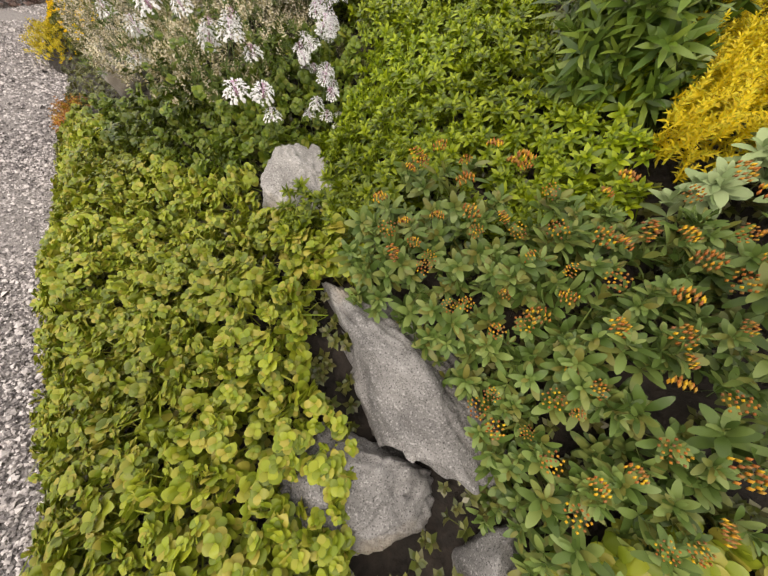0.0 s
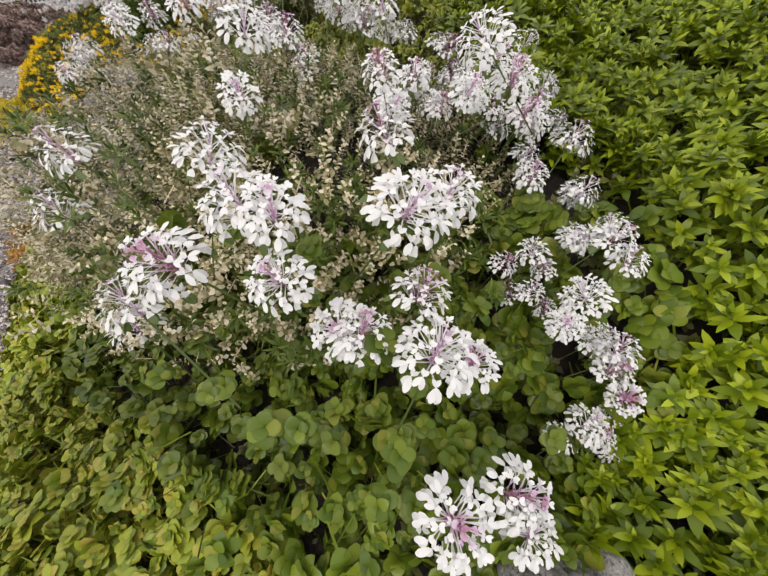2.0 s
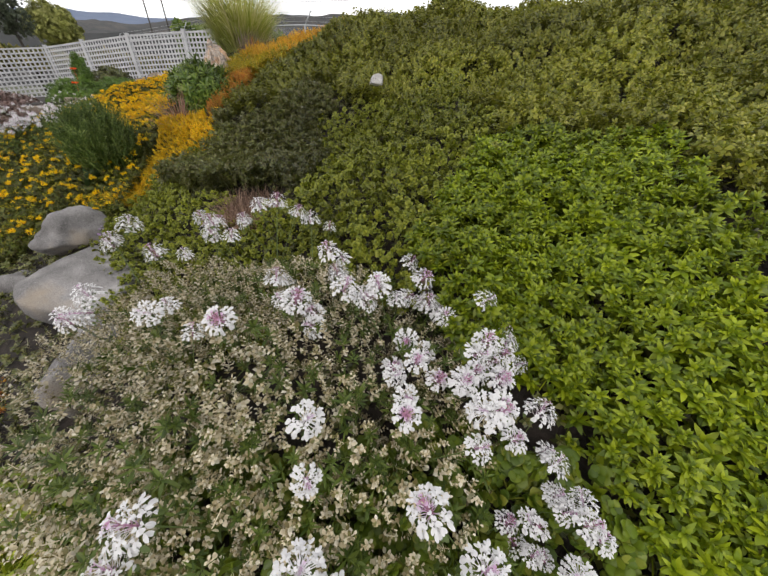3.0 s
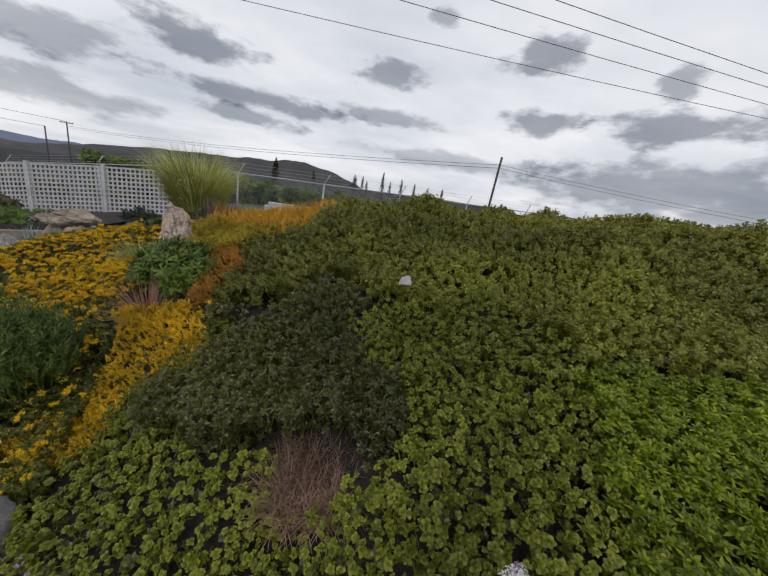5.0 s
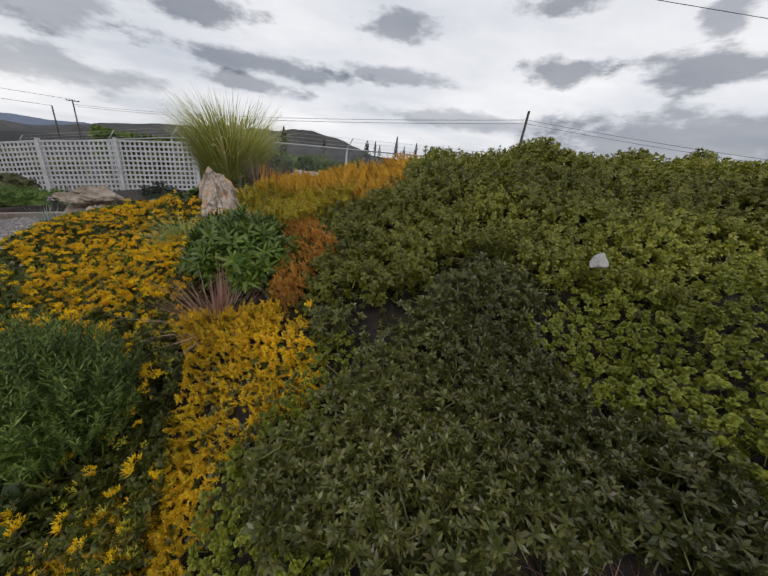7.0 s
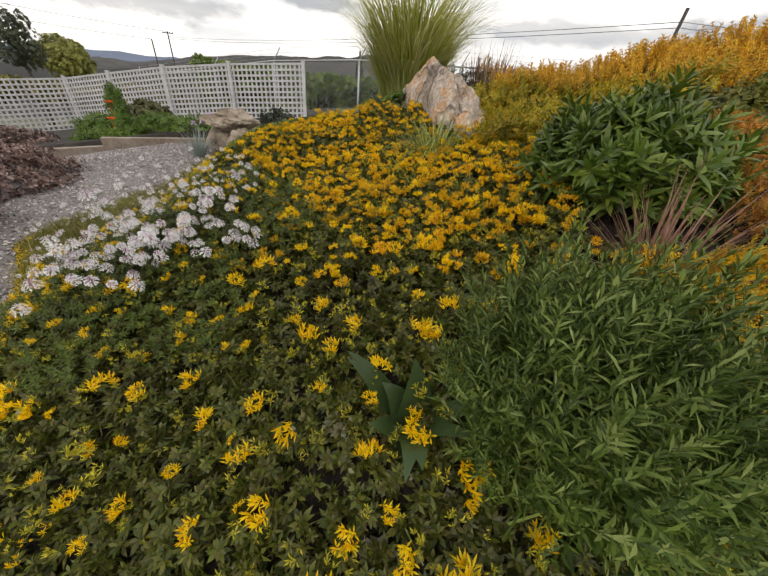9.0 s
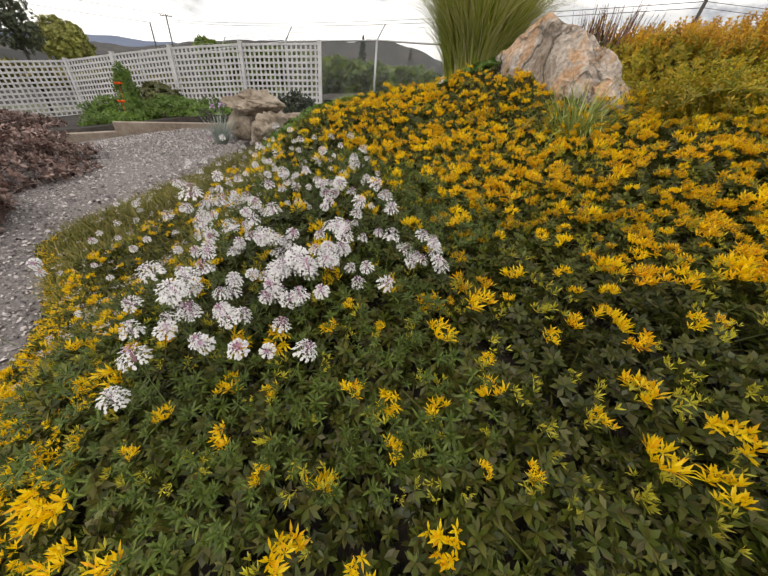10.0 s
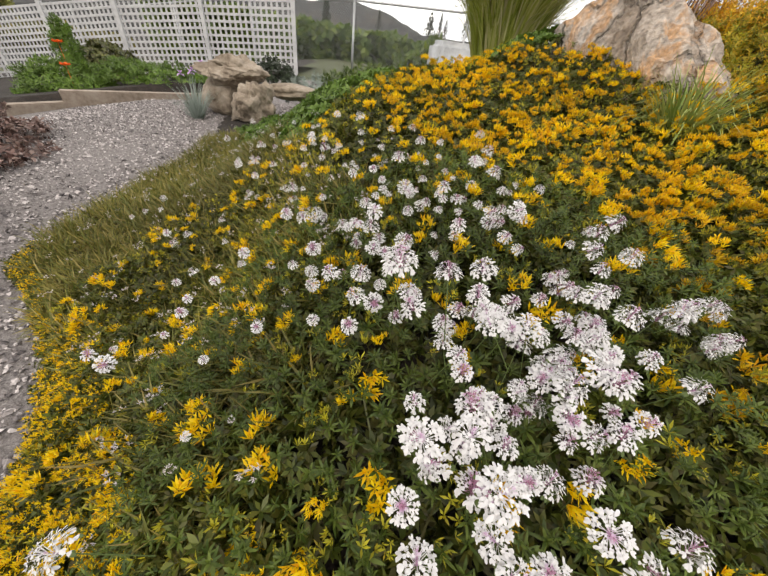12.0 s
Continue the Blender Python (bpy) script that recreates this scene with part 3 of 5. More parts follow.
def petal_material():
    """White petals that turn pink and green at the head's heart; some heads are pinker."""
    m, N, L, b = nodes_of("petal")
    tc = N.new("ShaderNodeTexCoord")
    sep = N.new("ShaderNodeSeparateXYZ")
    L.new(tc.outputs["Object"], sep.inputs[0])
    cx = N.new("ShaderNodeCombineXYZ")
    L.new(sep.outputs[0], cx.inputs[0])
    L.new(sep.outputs[1], cx.inputs[1])
    ln = N.new("ShaderNodeVectorMath")
    ln.operation = "LENGTH"
    L.new(cx.outputs[0], ln.inputs[0])
    info = N.new("ShaderNodeObjectInfo")
    k = N.new("ShaderNodeMath")
    k.operation = "MULTIPLY_ADD"
    k.inputs[1].default_value, k.inputs[2].default_value = 0.014, -0.005
    L.new(info.outputs["Random"], k.inputs[0])
    sb = N.new("ShaderNodeMath")
    sb.operation = "SUBTRACT"
    L.new(ln.outputs["Value"], sb.inputs[0])
    L.new(k.outputs[0], sb.inputs[1])
    mr = N.new("ShaderNodeMapRange")
    mr.inputs[1].default_value, mr.inputs[2].default_value = 0.0, 0.012
    L.new(sb.outputs[0], mr.inputs[0])
    r = ramp_of(N, [(0.0, (0.42, 0.2, 0.3)), (0.35, (0.58, 0.38, 0.55)), (0.75, (0.7, 0.66, 0.71)), (1.0, (0.76, 0.75, 0.76))])
    L.new(mr.outputs[0], r.inputs[0])
    low = N.new("ShaderNodeMath")
    low.operation = "LESS_THAN"
    low.inputs[1].default_value = -0.014
    L.new(sep.outputs[2], low.inputs[0])
    stalk = N.new("ShaderNodeMix")
    stalk.data_type = "RGBA"
    stalk.inputs[7].default_value = (0.1, 0.14, 0.04, 1)
    L.new(low.outputs[0], stalk.inputs[0])
    L.new(r.outputs[0], stalk.inputs[6])
    L.new(stalk.outputs[2], b.inputs["Base Color"])
    b.inputs["Roughness"].default_value = 0.55
    tr = N.new("ShaderNodeBsdfTranslucent")
    L.new(stalk.outputs[2], tr.inputs[0])
    mx = N.new("ShaderNodeMixShader")
    mx.inputs[0].default_value = 0.3
    L.new(b.outputs[0], mx.inputs[1])
    L.new(tr.outputs[0], mx.inputs[2])
    L.new(mx.outputs[0], N["Material Output"].inputs[0])
    return m


M["petal"] = petal_material()

# ---- plan of the planting ----
# the herb is a deeper green towards the candytuft
ROUND_HERB = [(-0.43, 0.86), (-0.6, 0.83), (-0.83, 0.8), (-1.05, 0.82), (-1.3, 0.92), (-1.6, 1.0), (-2.0, 1.3), (-1.6, 1.4), (-1.2, 1.35), (-0.8, 1.3), (-0.5, 1.25), (-0.36, 1.05)]
OREGANO = [(-0.2, -0.6), (0.15, -0.2), (0.04, 0.04), (-0.07, 0.13), (-0.15, 0.25), (-0.18, 0.38), (-0.1, 0.47), (-0.03, 0.53), (-0.05, 0.6), (-0.22, 0.66), (-0.5, 0.68), (-0.58, 0.84), (-0.83, 0.8), (-1.05, 0.84), (-1.3, 0.94), (-1.6, 1.05), (-2.0, 1.3), (-2.6, 1.5), (-2, 0.2), (-1, -0.6)]
CORNER = [(0.33, 0.17), (0.5, 0.27), (0.75, 0.2), (0.8, -0.2), (0.45, -0.35), (0.36, 0.05)]
LIME = [(-0.42, 0.7), (-0.35, 0.62), (-0.27, 0.56), (-0.18, 0.52), (-0.1, 0.56), (0.06, 0.64), (0.32, 0.68), (0.36, 0.8), (0.2, 1.02), (0.25, 1.3), (0, 1.45), (0, 1.9), (-0.02, 2.2), (-0.3, 2.55), (-0.5, 2.5), (-0.8, 1.95), (-0.66, 1.65), (-0.5, 1.32), (-0.38, 1.1), (-0.4, 0.92)]
BUDS = [(-0.11, 0.6), (0.06, 0.63), (0.35, 0.64), (0.52, 0.53), (0.7, 0.4), (0.6, 0.25), (0.47, 0.2), (0.36, 0.13), (0.28, 0.15), (0.17, 0.25), (0.07, 0.37), (-0.06, 0.48)]
GREY = [(0.35, 0.66), (0.52, 0.74), (0.9, 0.8), (0.9, 0.4), (0.52, 0.54), (0.4, 0.6)]
LEMON = [(0.34, 0.8), (0.36, 1.05), (0.55, 1.3), (0.9, 1.2), (0.85, 0.82), (0.53, 0.76), (0.44, 0.7)]
MOUND = [(0, 2.2), (0.02, 1.8), (0.3, 1.5), (0.9, 1.2), (1.1, 0.6), (3, 0.8), (4.2, 2.4), (3.4, 5), (1.2, 7), (-0.6, 7.2), (-1.2, 6.2), (-1.15, 5.4), (-1.5, 4.8), (-1.8, 4.5), (-2.38, 4.35), (-2.31, 3.9), (-2.26, 3.45), (-1.83, 3.45), (-1.5, 3.58), (-1.4, 3.25), (-1.2, 3.3), (-0.6, 3.1), (-0.45, 2.5), (-0.3, 2.55)]
OREGANO_B = [(-2.72, 2.75), (-2.56, 2.85), (-2.5, 3.02), (-2.33, 2.8), (-2.05, 2.48), (-1.8, 2.42), (-1.5, 2.3), (-1.2, 2.05), (-1.2, 1.7), (-1.6, 1.5), (-1.95, 1.6), (-2.25, 1.95), (-2.55, 2.3), (-2.9, 2.6)]
ROUND_B = [(-1.45, 2.25), (-1.2, 1.9), (-0.85, 1.7), (-0.65, 1.75), (-0.7, 2), (-0.45, 2.5), (-0.6, 3.1), (-1.2, 3.3), (-1.42, 3.2), (-1.4, 2.87), (-1.33, 2.45)]
DARK = [(-2.5, 2.84), (-2.36, 3.1), (-2.0, 3.32), (-1.7, 3.38), (-1.36, 3.26), (-1.4, 2.95), (-1.36, 2.5), (-1.46, 2.4), (-1.78, 2.46), (-2.1, 2.53), (-2.38, 2.64)]
GOLD = [(-2.9, 3.5), (-2.55, 3.5), (-2.35, 3.4), (-2.2, 3.4), (-2.28, 3.22), (-2.46, 3.06), (-2.56, 3), (-2.58, 2.85), (-2.68, 2.75), (-2.95, 2.72), (-2.84, 2.95), (-2.75, 3.2)]
RUST = [(-2.56, 4.35), (-2.38, 4.35), (-2.3, 3.9), (-2.25, 3.5), (-2.42, 3.44), (-2.54, 3.6), (-2.5, 3.9)]
CREST = [(-2.85, 5.15), (-2.4, 4.7), (-2.1, 4.5), (-1.8, 4.5), (-1.5, 4.8), (-1, 5.3), (-1.3, 6.2), (-2.6, 6.3), (-3, 5.6)]
SEDUM = [(-2.7, 2.6), (-2.75, 3.2), (-2.95, 3.5), (-2.9, 4.2), (-2.85, 4.8), (-3.4, 5.1), (-3.65, 5.4), (-4.1, 5.7), (-4.4, 5.4), (-4.7, 4.9), (-5.4, 4.6), (-5.6, 4.1), (-4.6, 3.0), (-3.4, 2.3)]
EDGE = [(-4, 2.3), (-4.1, 2.7), (-4.55, 3.35), (-4.95, 3.75), (-5.5, 4.15), (-6.2, 4.9), (-6.5, 4.7), (-5.2, 2.9), (-4.2, 2)]
MEADOW = [(-4.6, 3.4), (-4.3, 4.0), (-4.6, 4.7), (-5.2, 5.6), (-5.7, 6.6), (-6.6, 7.3), (-6.5, 5.2), (-5.4, 4.0)]
BACK = [(-3.4, 5.4), (-3.85, 5.42), (-4.1, 5.62), (-4.35, 5.35), (-4.6, 4.85), (-5.1, 5.3), (-5.7, 6.5), (-5.9, 7.2), (-5.6, 8.5), (-3.6, 8.5), (-3.2, 6.6)]

R_CUP = [rosette([(5, 1.0, 0.55, 0), (4, 0.75, 0.95, 0.008), (2, 0.5, 1.2, 0.014)], k + 5, 0.022, 0.019, 1.0, 0.05, True) for k in range(5)]
R_ROUND = [rosette([(5, 1.0, 0.2, 0), (4, 0.75, 0.55, 0.006)], k, 0.024, 0.023, 1.0, 0.06, True) for k in range(5)]
R_POINT = [rosette([(6, 1.0, 0.45, 0), (5, 0.75, 0.85, 0.008), (3, 0.45, 1.15, 0.012)], k + 10, 0.03, 0.012, 0.5) for k in range(5)]
R_SPOON = [rosette([(5, 1.0, 0.4, -0.01), (5, 0.9, 0.75, 0.008), (4, 0.55, 1.1, 0.018)], k + 20, 0.045, 0.0165, 0.9, 0.06, True) for k in range(5)]
R_SMALL = [rosette([(5, 1.0, 0.45, 0), (3, 0.7, 0.9, 0.005)], k + 30, 0.026, 0.0165, 0.75, lite=True) for k in range(5)]
R_TUFT = [rosette([(4, 1.0, 0.25, -0.03), (4, 0.95, 0.5, -0.013), (4, 0.7, 0.8, 0.003), (2, 0.45, 1.15, 0.01)], k + 35, 0.023, 0.0155, 0.75, lite=True) for k in range(5)]
R_TAIL = [rosette([(5, 1.0 - 0.07 * j, 0.55 + 0.09 * j, j * 0.006 - 0.02) for j in range(7)], k + 47, 0.0125, 0.0038, 0.6, 0.03, lite=True) for k in range(5)]
R_FINE = [rosette([(6, 1.0, 0.55, 0), (4, 0.8, 1.0, 0.006)], k + 40, 0.023, 0.0085, 0.6, lite=True) for k in range(5)]
R_MOSS = [rosette([(7, 1.0, 0.5, 0), (6, 0.8, 0.9, 0.01), (4, 0.6, 1.2, 0.02)], k + 45, 0.016, 0.0045, 0.6, lite=True) for k in range(5)]
R_SEDUM = [rosette([(6, 1.0, 0.3, 0), (5, 0.8, 0.75, 0.006)], k + 50, 0.025, 0.0098, 0.8, lite=True) for k in range(5)]
R_LANCE = [rosette([(5, 1.0, 0.5, 0), (5, 0.8, 0.8, 0.02), (3, 0.6, 1.2, 0.035)], k + 60, 0.06, 0.014, 0.5) for k in range(4)]
R_NEEDLE = [rosette([(3, 1.0 - 0.05 * j, 1.0, j * 0.013) for j in range(8)] + [(3, 0.6, 1.4, 0.1)], k + 65, 0.023, 0.0038, 0.7, 0.05, lite=True) for k in range(4)]
R_TWIG = [rosette([(4, 1.0, 0.2, 0), (3, 0.8, 0.7, 0.01)], k + 70, 0.046, 0.024, 0.8, lite=True) for k in range(4)]

UNDER = [(-0.9, -0.5), (0.7, -0.3), (1.4, 0.6), (0.9, 2.2), (-0.6, 4.6), (-2.2, 5.2), (-3.2, 6.2), (-5.6, 7.0), (-6.6, 5.2), (-3.2, 1.8)]
STONES_OUT = [(0.2, 0.2, 0.09), (0.08, 0.29, 0.09), (-0.04, 0.36, 0.08), (-0.12, 0.4, 0.05), (-0.39, 0.75, 0.12), (0.09, 0.1, 0.09), (0.12, -0.04, 0.08)]
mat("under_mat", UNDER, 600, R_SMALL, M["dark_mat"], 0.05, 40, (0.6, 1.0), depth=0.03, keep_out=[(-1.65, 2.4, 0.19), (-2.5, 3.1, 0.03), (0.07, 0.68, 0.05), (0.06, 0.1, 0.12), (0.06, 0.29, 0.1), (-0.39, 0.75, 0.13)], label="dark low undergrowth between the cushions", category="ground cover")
mat("oregano_mat", OREGANO, 3000, R_ROUND, M["oregano"], 0.12, 1, (0.5, 1.15), lump=0.3, depth=0.1, tip=0.55, keep_out=STONES_OUT, label="olive lime round-leaved creeping herb mat beside the gravel", category="ground cover")
mat("round_herb", ROUND_HERB, 2000, R_ROUND, M["round_herb"], 0.155, 24, (0.55, 1.2), lump=0.35, depth=0.1, tip=0.6, keep_out=STONES_OUT, label="mid green round-leaved creeping herb below the candytuft", category="ground cover")
mat("oregano_corner", CORNER, 1800, R_ROUND, M["oregano"], 0.1, 21, (0.9, 1.5), label="lime green round-leaved herb below the budding stonecrop", category="ground cover")
mat("oregano_drift", OREGANO_B, 3200, R_CUP, M["mound_light"], 0.11, 22, (0.4, 0.8), depth=0.08, lump=0.35, tip=0.45, keep_out=[(-1.63, 2.42, 0.14)], label="yellow-green round-leaved herb drift behind the edging stones", category="ground cover")
mat("round_drift", ROUND_B, 3300, R_CUP, M["mound_light"], 0.14, 23, (0.4, 0.85), depth=0.11, lump=0.45, hum=0.1, tip=0.45, keep_out=[(-1.63, 2.42, 0.14)], label="olive round-leaved herb cushions on the slope", category="ground cover")
mat("round_drift", [(-2.6, 2.82), (-2.46, 3.05), (-2.34, 3.24), (-2.15, 3.42), (-2.12, 3.2), (-2.32, 2.95), (-2.5, 2.75)], 3800, R_CUP, M["mound_light"], 0.11, 26, (0.35, 0.7), depth=0.08, lump=0.35, tip=0.45, ragged=0.06, label="green round-leaved herb strip beside the golden stonecrop", category="ground cover")
mat("lime_mat", LIME, 3700, R_POINT, M["lime"], 0.15, 2, (0.6, 1.1), depth=0.11, lump=0.4, hum=0.08, keep_out=[(0.07, 0.68, 0.05), (-0.44, 0.78, 0.1)], label="bright lime green pointed-leaf cushion plant on the mound", category="ground cover")
mat("budding_stonecrop", BUDS, 1500, R_SPOON, M["budleaf"], 0.17, 3, (0.55, 0.95), lump=0.3, depth=0.12, tip=0.45, keep_out=[(0.0, 0.3, 0.06), (0.12, 0.17, 0.05)], label="grey-green stonecrop with orange flower buds above the stones", category="stonecrop")
mat("grey_stonecrop", GREY, 1500, R_SPOON, M["greyleaf"], 0.16, 31, (0.8, 1.1), label="pale grey-green broad-leaved stonecrop patch", category="stonecrop")
mat("lemon_stonecrop", LEMON, 4500, R_TAIL, M["lemon"], 0.2, 32, (0.9, 1.7), depth=0.1, lump=0.45, label="lemon yellow feathery stonecrop patch", category="stonecrop")
mat("lemon_stonecrop", [(-0.08, 1.42), (0.15, 1.35), (0.35, 1.5), (0.1, 1.7)], 6000, R_MOSS, M["lemon"], 0.22, 34, (0.7, 1.3), label="lemon yellow feathery stonecrop tuft among the lime cushions", category="stonecrop")
mat("mound_mat", MOUND, 3000, R_TUFT, M["mound_green"], 0.17, 4, (0.6, 1.1), thin=([0, 1.6, 2.6, 3.6, 4.6, 6.0], [1, 0.7, 0.45, 0.3, 0.14, 0.05]), lump=0.45, depth=0.1, hum=0.16, label="olive green small-leaved mat covering the mound", category="ground cover")
mat("dark_thyme", DARK, 5600, R_FINE, M["dark_mat"], 0.17, 5, (0.7, 1.3), lump=0.4, depth=0.11, tip=0.55, hum=0.12, ragged=0.2, keep_out=[(-1.63, 2.42, 0.14)], label="dark green fine-leaved thyme cushion", category="ground cover")
mat("gold_stonecrop", GOLD, 6500, R_TAIL, M["gold"], 0.12, 6, (0.6, 1.3), depth=0.07, lump=0.65, tip=0.45, hum=0.1, keep_out=[(-2.5, 3.1, 0.03)], label="golden yellow mossy stonecrop drift", category="stonecrop")
mat("rust_stonecrop", RUST, 5000, R_TAIL, M["rust"], 0.11, 7, (0.6, 1.3), depth=0.08, lump=0.55, tip=0.4, hum=0.05, label="rust orange mossy stonecrop drift", category="stonecrop")
mat("crest_stonecrop", CREST, 1000, R_TAIL, M["crest"], 0.12, 8, (1.6, 2.9), depth=0.1, lump=0.6, tip=0.2, hum=0.08, label="golden orange feathery stonecrop along the crest", category="stonecrop")
mat("crest_stonecrop", [(-2.95, 4.85), (-2.95, 4.35), (-2.5, 4.25), (-2.2, 4.4), (-2.1, 4.55), (-2.4, 4.75), (-2.85, 5.25), (-3.0, 5.2)], 3000, R_MOSS, M["crest_low"], 0.12, 18, (1.0, 2.0), depth=0.1, lump=0.6, label="yellow-green feathery stonecrop below the crest", category="stonecrop")
mat("flowering_stonecrop", SEDUM, 4000, R_SEDUM, M["sedum_leaf"], 0.1, 9, (0.5, 1.05), depth=0.08, tip=0.5, label="dark green stonecrop mat with yellow star flowers", category="stonecrop")
mat("edging_stonecrop", EDGE, 3600, R_MOSS, M["sedum_leaf"], 0.08, 10, (0.9, 1.5), label="low olive mossy stonecrop along the gravel edge", category="stonecrop")
mat("back_herb", BACK, 1100, R_SMALL, M["herb"], 0.07, 11, (0.9, 1.7), label="fresh green feathery herb mat behind the standing rock", category="ground cover")


def mat_top(canopy):
    return lambda a, b: mound(a, b) + canopy * (0.35 + 0.65 * smooth(0.0, 0.25, bed_depth(a, b)))


def skyward(n):
    """Flowers stand straighter than the slope under them."""
    n = n + np.array([0, 0, 1.2])
    return n / np.linalg.norm(n, axis=1, keepdims=True)


def flower_spray(name, poly, count, shapes, material, canopy, seed, size, tip=0.35, label="", category="flowers", rise=0.0, ragged=0.12, even=False):
    x, y = scatter(poly, count, seed, ragged, (), even)
    rg = np.random.default_rng(seed + 3)
    top = mat_top(canopy)
    z = top(x, y) + rise + rg.uniform(-0.01, 0.02, len(x))
    ob = new(name, spread(name, shapes, np.stack([x, y, z], -1), skyward(slopes(top, x, y)), rg.uniform(*size, len(x)), material, seed, tip))
    return tagged(ob, label, category, kind="stuff")


def star_cluster(seed, stars, reach, petal):
    """A flat head of small five-pointed stars on short stalks."""
    rg = np.random.default_rng(seed)
    s = Shape()
    for _ in range(stars):
        a, r = rg.random() * 6.28, reach * math.sqrt(rg.random())
        c = np.array([r * math.cos(a), r * math.sin(a), rg.uniform(0, 0.012) - r * 0.25])
        a0 = rg.random() * 6.28
        for k in range(6):
            v, f = leaf(petal * rg.uniform(0.8, 1.3), petal * 0.24, 0.4, rg.uniform(0.45, 1.4), rg.uniform(-0.15, 0.15), 0.15, 0.0, False, True)
            s.add(turn_z(v, a0 + k * 1.047 + rg.normal(0, 0.15)) + c, f)
    return s.done()


STARS = [star_cluster(k, 13, 0.021, 0.0155) for k in range(5)]
STARS_SMALL = [star_cluster(k + 9, 4, 0.012, 0.008) for k in range(3)]
SEDUM_FAR = [(-2.95, 3.6), (-2.9, 4.2), (-2.9, 4.75), (-3.3, 4.9), (-3.45, 5.15), (-3.62, 5.3), (-3.85, 5.4), (-4.08, 5.6), (-4.3, 5.35), (-4.5, 4.9), (-4.4, 4.6), (-3.95, 4.3), (-3.65, 3.95), (-3.4, 3.6)]
flower_spray("stonecrop_flowers", SEDUM, 105, STARS, M["sedum_flower"], 0.115, 61, (0.5, 1.25), even=True, label="golden yellow star flowers scattered over the stonecrop mat")
flower_spray("stonecrop_flowers", [(-2.85, 3.3), (-2.95, 4.0), (-3.6, 4.2), (-4.0, 4.0), (-3.8, 3.5), (-3.3, 3.4)], 130, STARS, M["sedum_orange"], 0.11, 66, (0.45, 1.0), label="yellow and orange star flowers in the middle of the stonecrop")
flower_spray("stonecrop_flowers", SEDUM_FAR, 430, STARS, M["sedum_orange"], 0.115, 62, (0.45, 0.95), label="dense golden yellow star flowers on the upper stonecrop")
flower_spray("stonecrop_buds", SEDUM, 330, STARS_SMALL, M["sedum_bud"], 0.11, 67, (0.8, 1.8), label="olive yellow opening buds among the stonecrop leaves")
flower_spray("edge_flowers", EDGE, 1700, STARS_SMALL, M["sedum_flower"], 0.1, 63, (0.8, 1.4), label="small yellow flowers along the gravel edge")
flower_spray("edge_flowers", [(-5.75, 4.25), (-5.3, 4.15), (-5.1, 3.85), (-4.75, 3.55), (-4.65, 3.4), (-5.05, 3.4), (-5.4, 3.7)], 900, STARS_SMALL, M["sedum_flower"], 0.1, 65, (0.8, 1.4), label="crowded small yellow flowers along the gravel edge")
flower_spray("edge_flowers", [(-2.7, 2.6), (-2.9, 3.0), (-3.5, 2.8), (-4.2, 3.2), (-3.6, 2.2)], 120, STARS_SMALL, M["sedum_flower"], 0.1, 64, (0.8, 1.4), label="small yellow flowers above the edging stones")


def bud_head(seed):
    """A tight head of pointed buds."""
    rg = np.random.default_rng(seed)
    s = Shape()
    for k in range(20):
        r = 0.02 * math.sqrt((k + 0.5) / 20)
        a = k * 2.4
        c = np.array([r * math.cos(a), r * math.sin(a), 0.014 - r * 0.6 + rg.uniform(0, 0.006)])
        b, h = 0.0027, 0.0066
        v = np.array([[b, 0, 0], [0, b, 0], [-b, 0, 0], [0, -b, 0], [0, 0, h], [0, 0, -h]]) + c
        s.add(v, [(0, 1, 4), (1, 2, 4), (2, 3, 4), (3, 0, 4), (1, 0, 5), (2, 1, 5), (3, 2, 5), (0, 3, 5)])
    return s.done()


flower_spray("stonecrop_buds", BUDS, 330, [bud_head(k) for k in range(4)], M["bud"], 0.19, 65, (0.55, 0.95), rise=0.022, even=True, label="orange and yellow bud heads on the grey-green stonecrop", ragged=0.05)


# ---- bushes, grasses ----
def dome(name, centre, radii, count, shapes, material, seed, size=(0.8, 1.2), inner=0.35, tip=0.4, label="", category="shrub", kind="", low=-0.15, up=0.6):
    """A leafy bush: branches, and rosettes all over and a little inside a rounded, uneven crown."""
    rg = np.random.default_rng(seed)
    u = rg.normal(0, 1, (count, 3))
    u /= np.linalg.norm(u, axis=1, keepdims=True)
    u = u[u[:, 2] > low]
    n = len(u)
    r = (1 - inner * rg.random(n) ** 2) * (0.82 + 0.36 * wave(u[:, 0] * 2 + seed, u[:, 1] * 2 + u[:, 2] * 3, 0.7))
    R3 = np.array(radii)
    p = u * R3 * r[:, None]
    nrm = u / R3 + np.array([0, 0, up / radii[2]])
    nrm /= np.linalg.norm(nrm, axis=1, keepdims=True)
    me = spread(name if kind else "foliage", shapes, p, nrm, rg.uniform(*size, n), material, seed, tip)
    if kind:
        ob = tagged(new(name, me), label, category, kind=kind)
        ob.location = centre
        return ob
    base = tagged(new(name), label, category)
    base.location = centre
    part("foliage", me, base)
    bm = bmesh.new()
    k = min(radii) * 0.02 + 0.0015
    for q in p[:22]:
        rod(bm, (q[0] * 0.12, q[1] * 0.12, -radii[2] * 0.7), tuple(q * 0.9), k, k * 0.4, 5)
    part("branches", bm_mesh("branches", bm, M["pole_wood"], True), base, "thin brown branches")
    return base


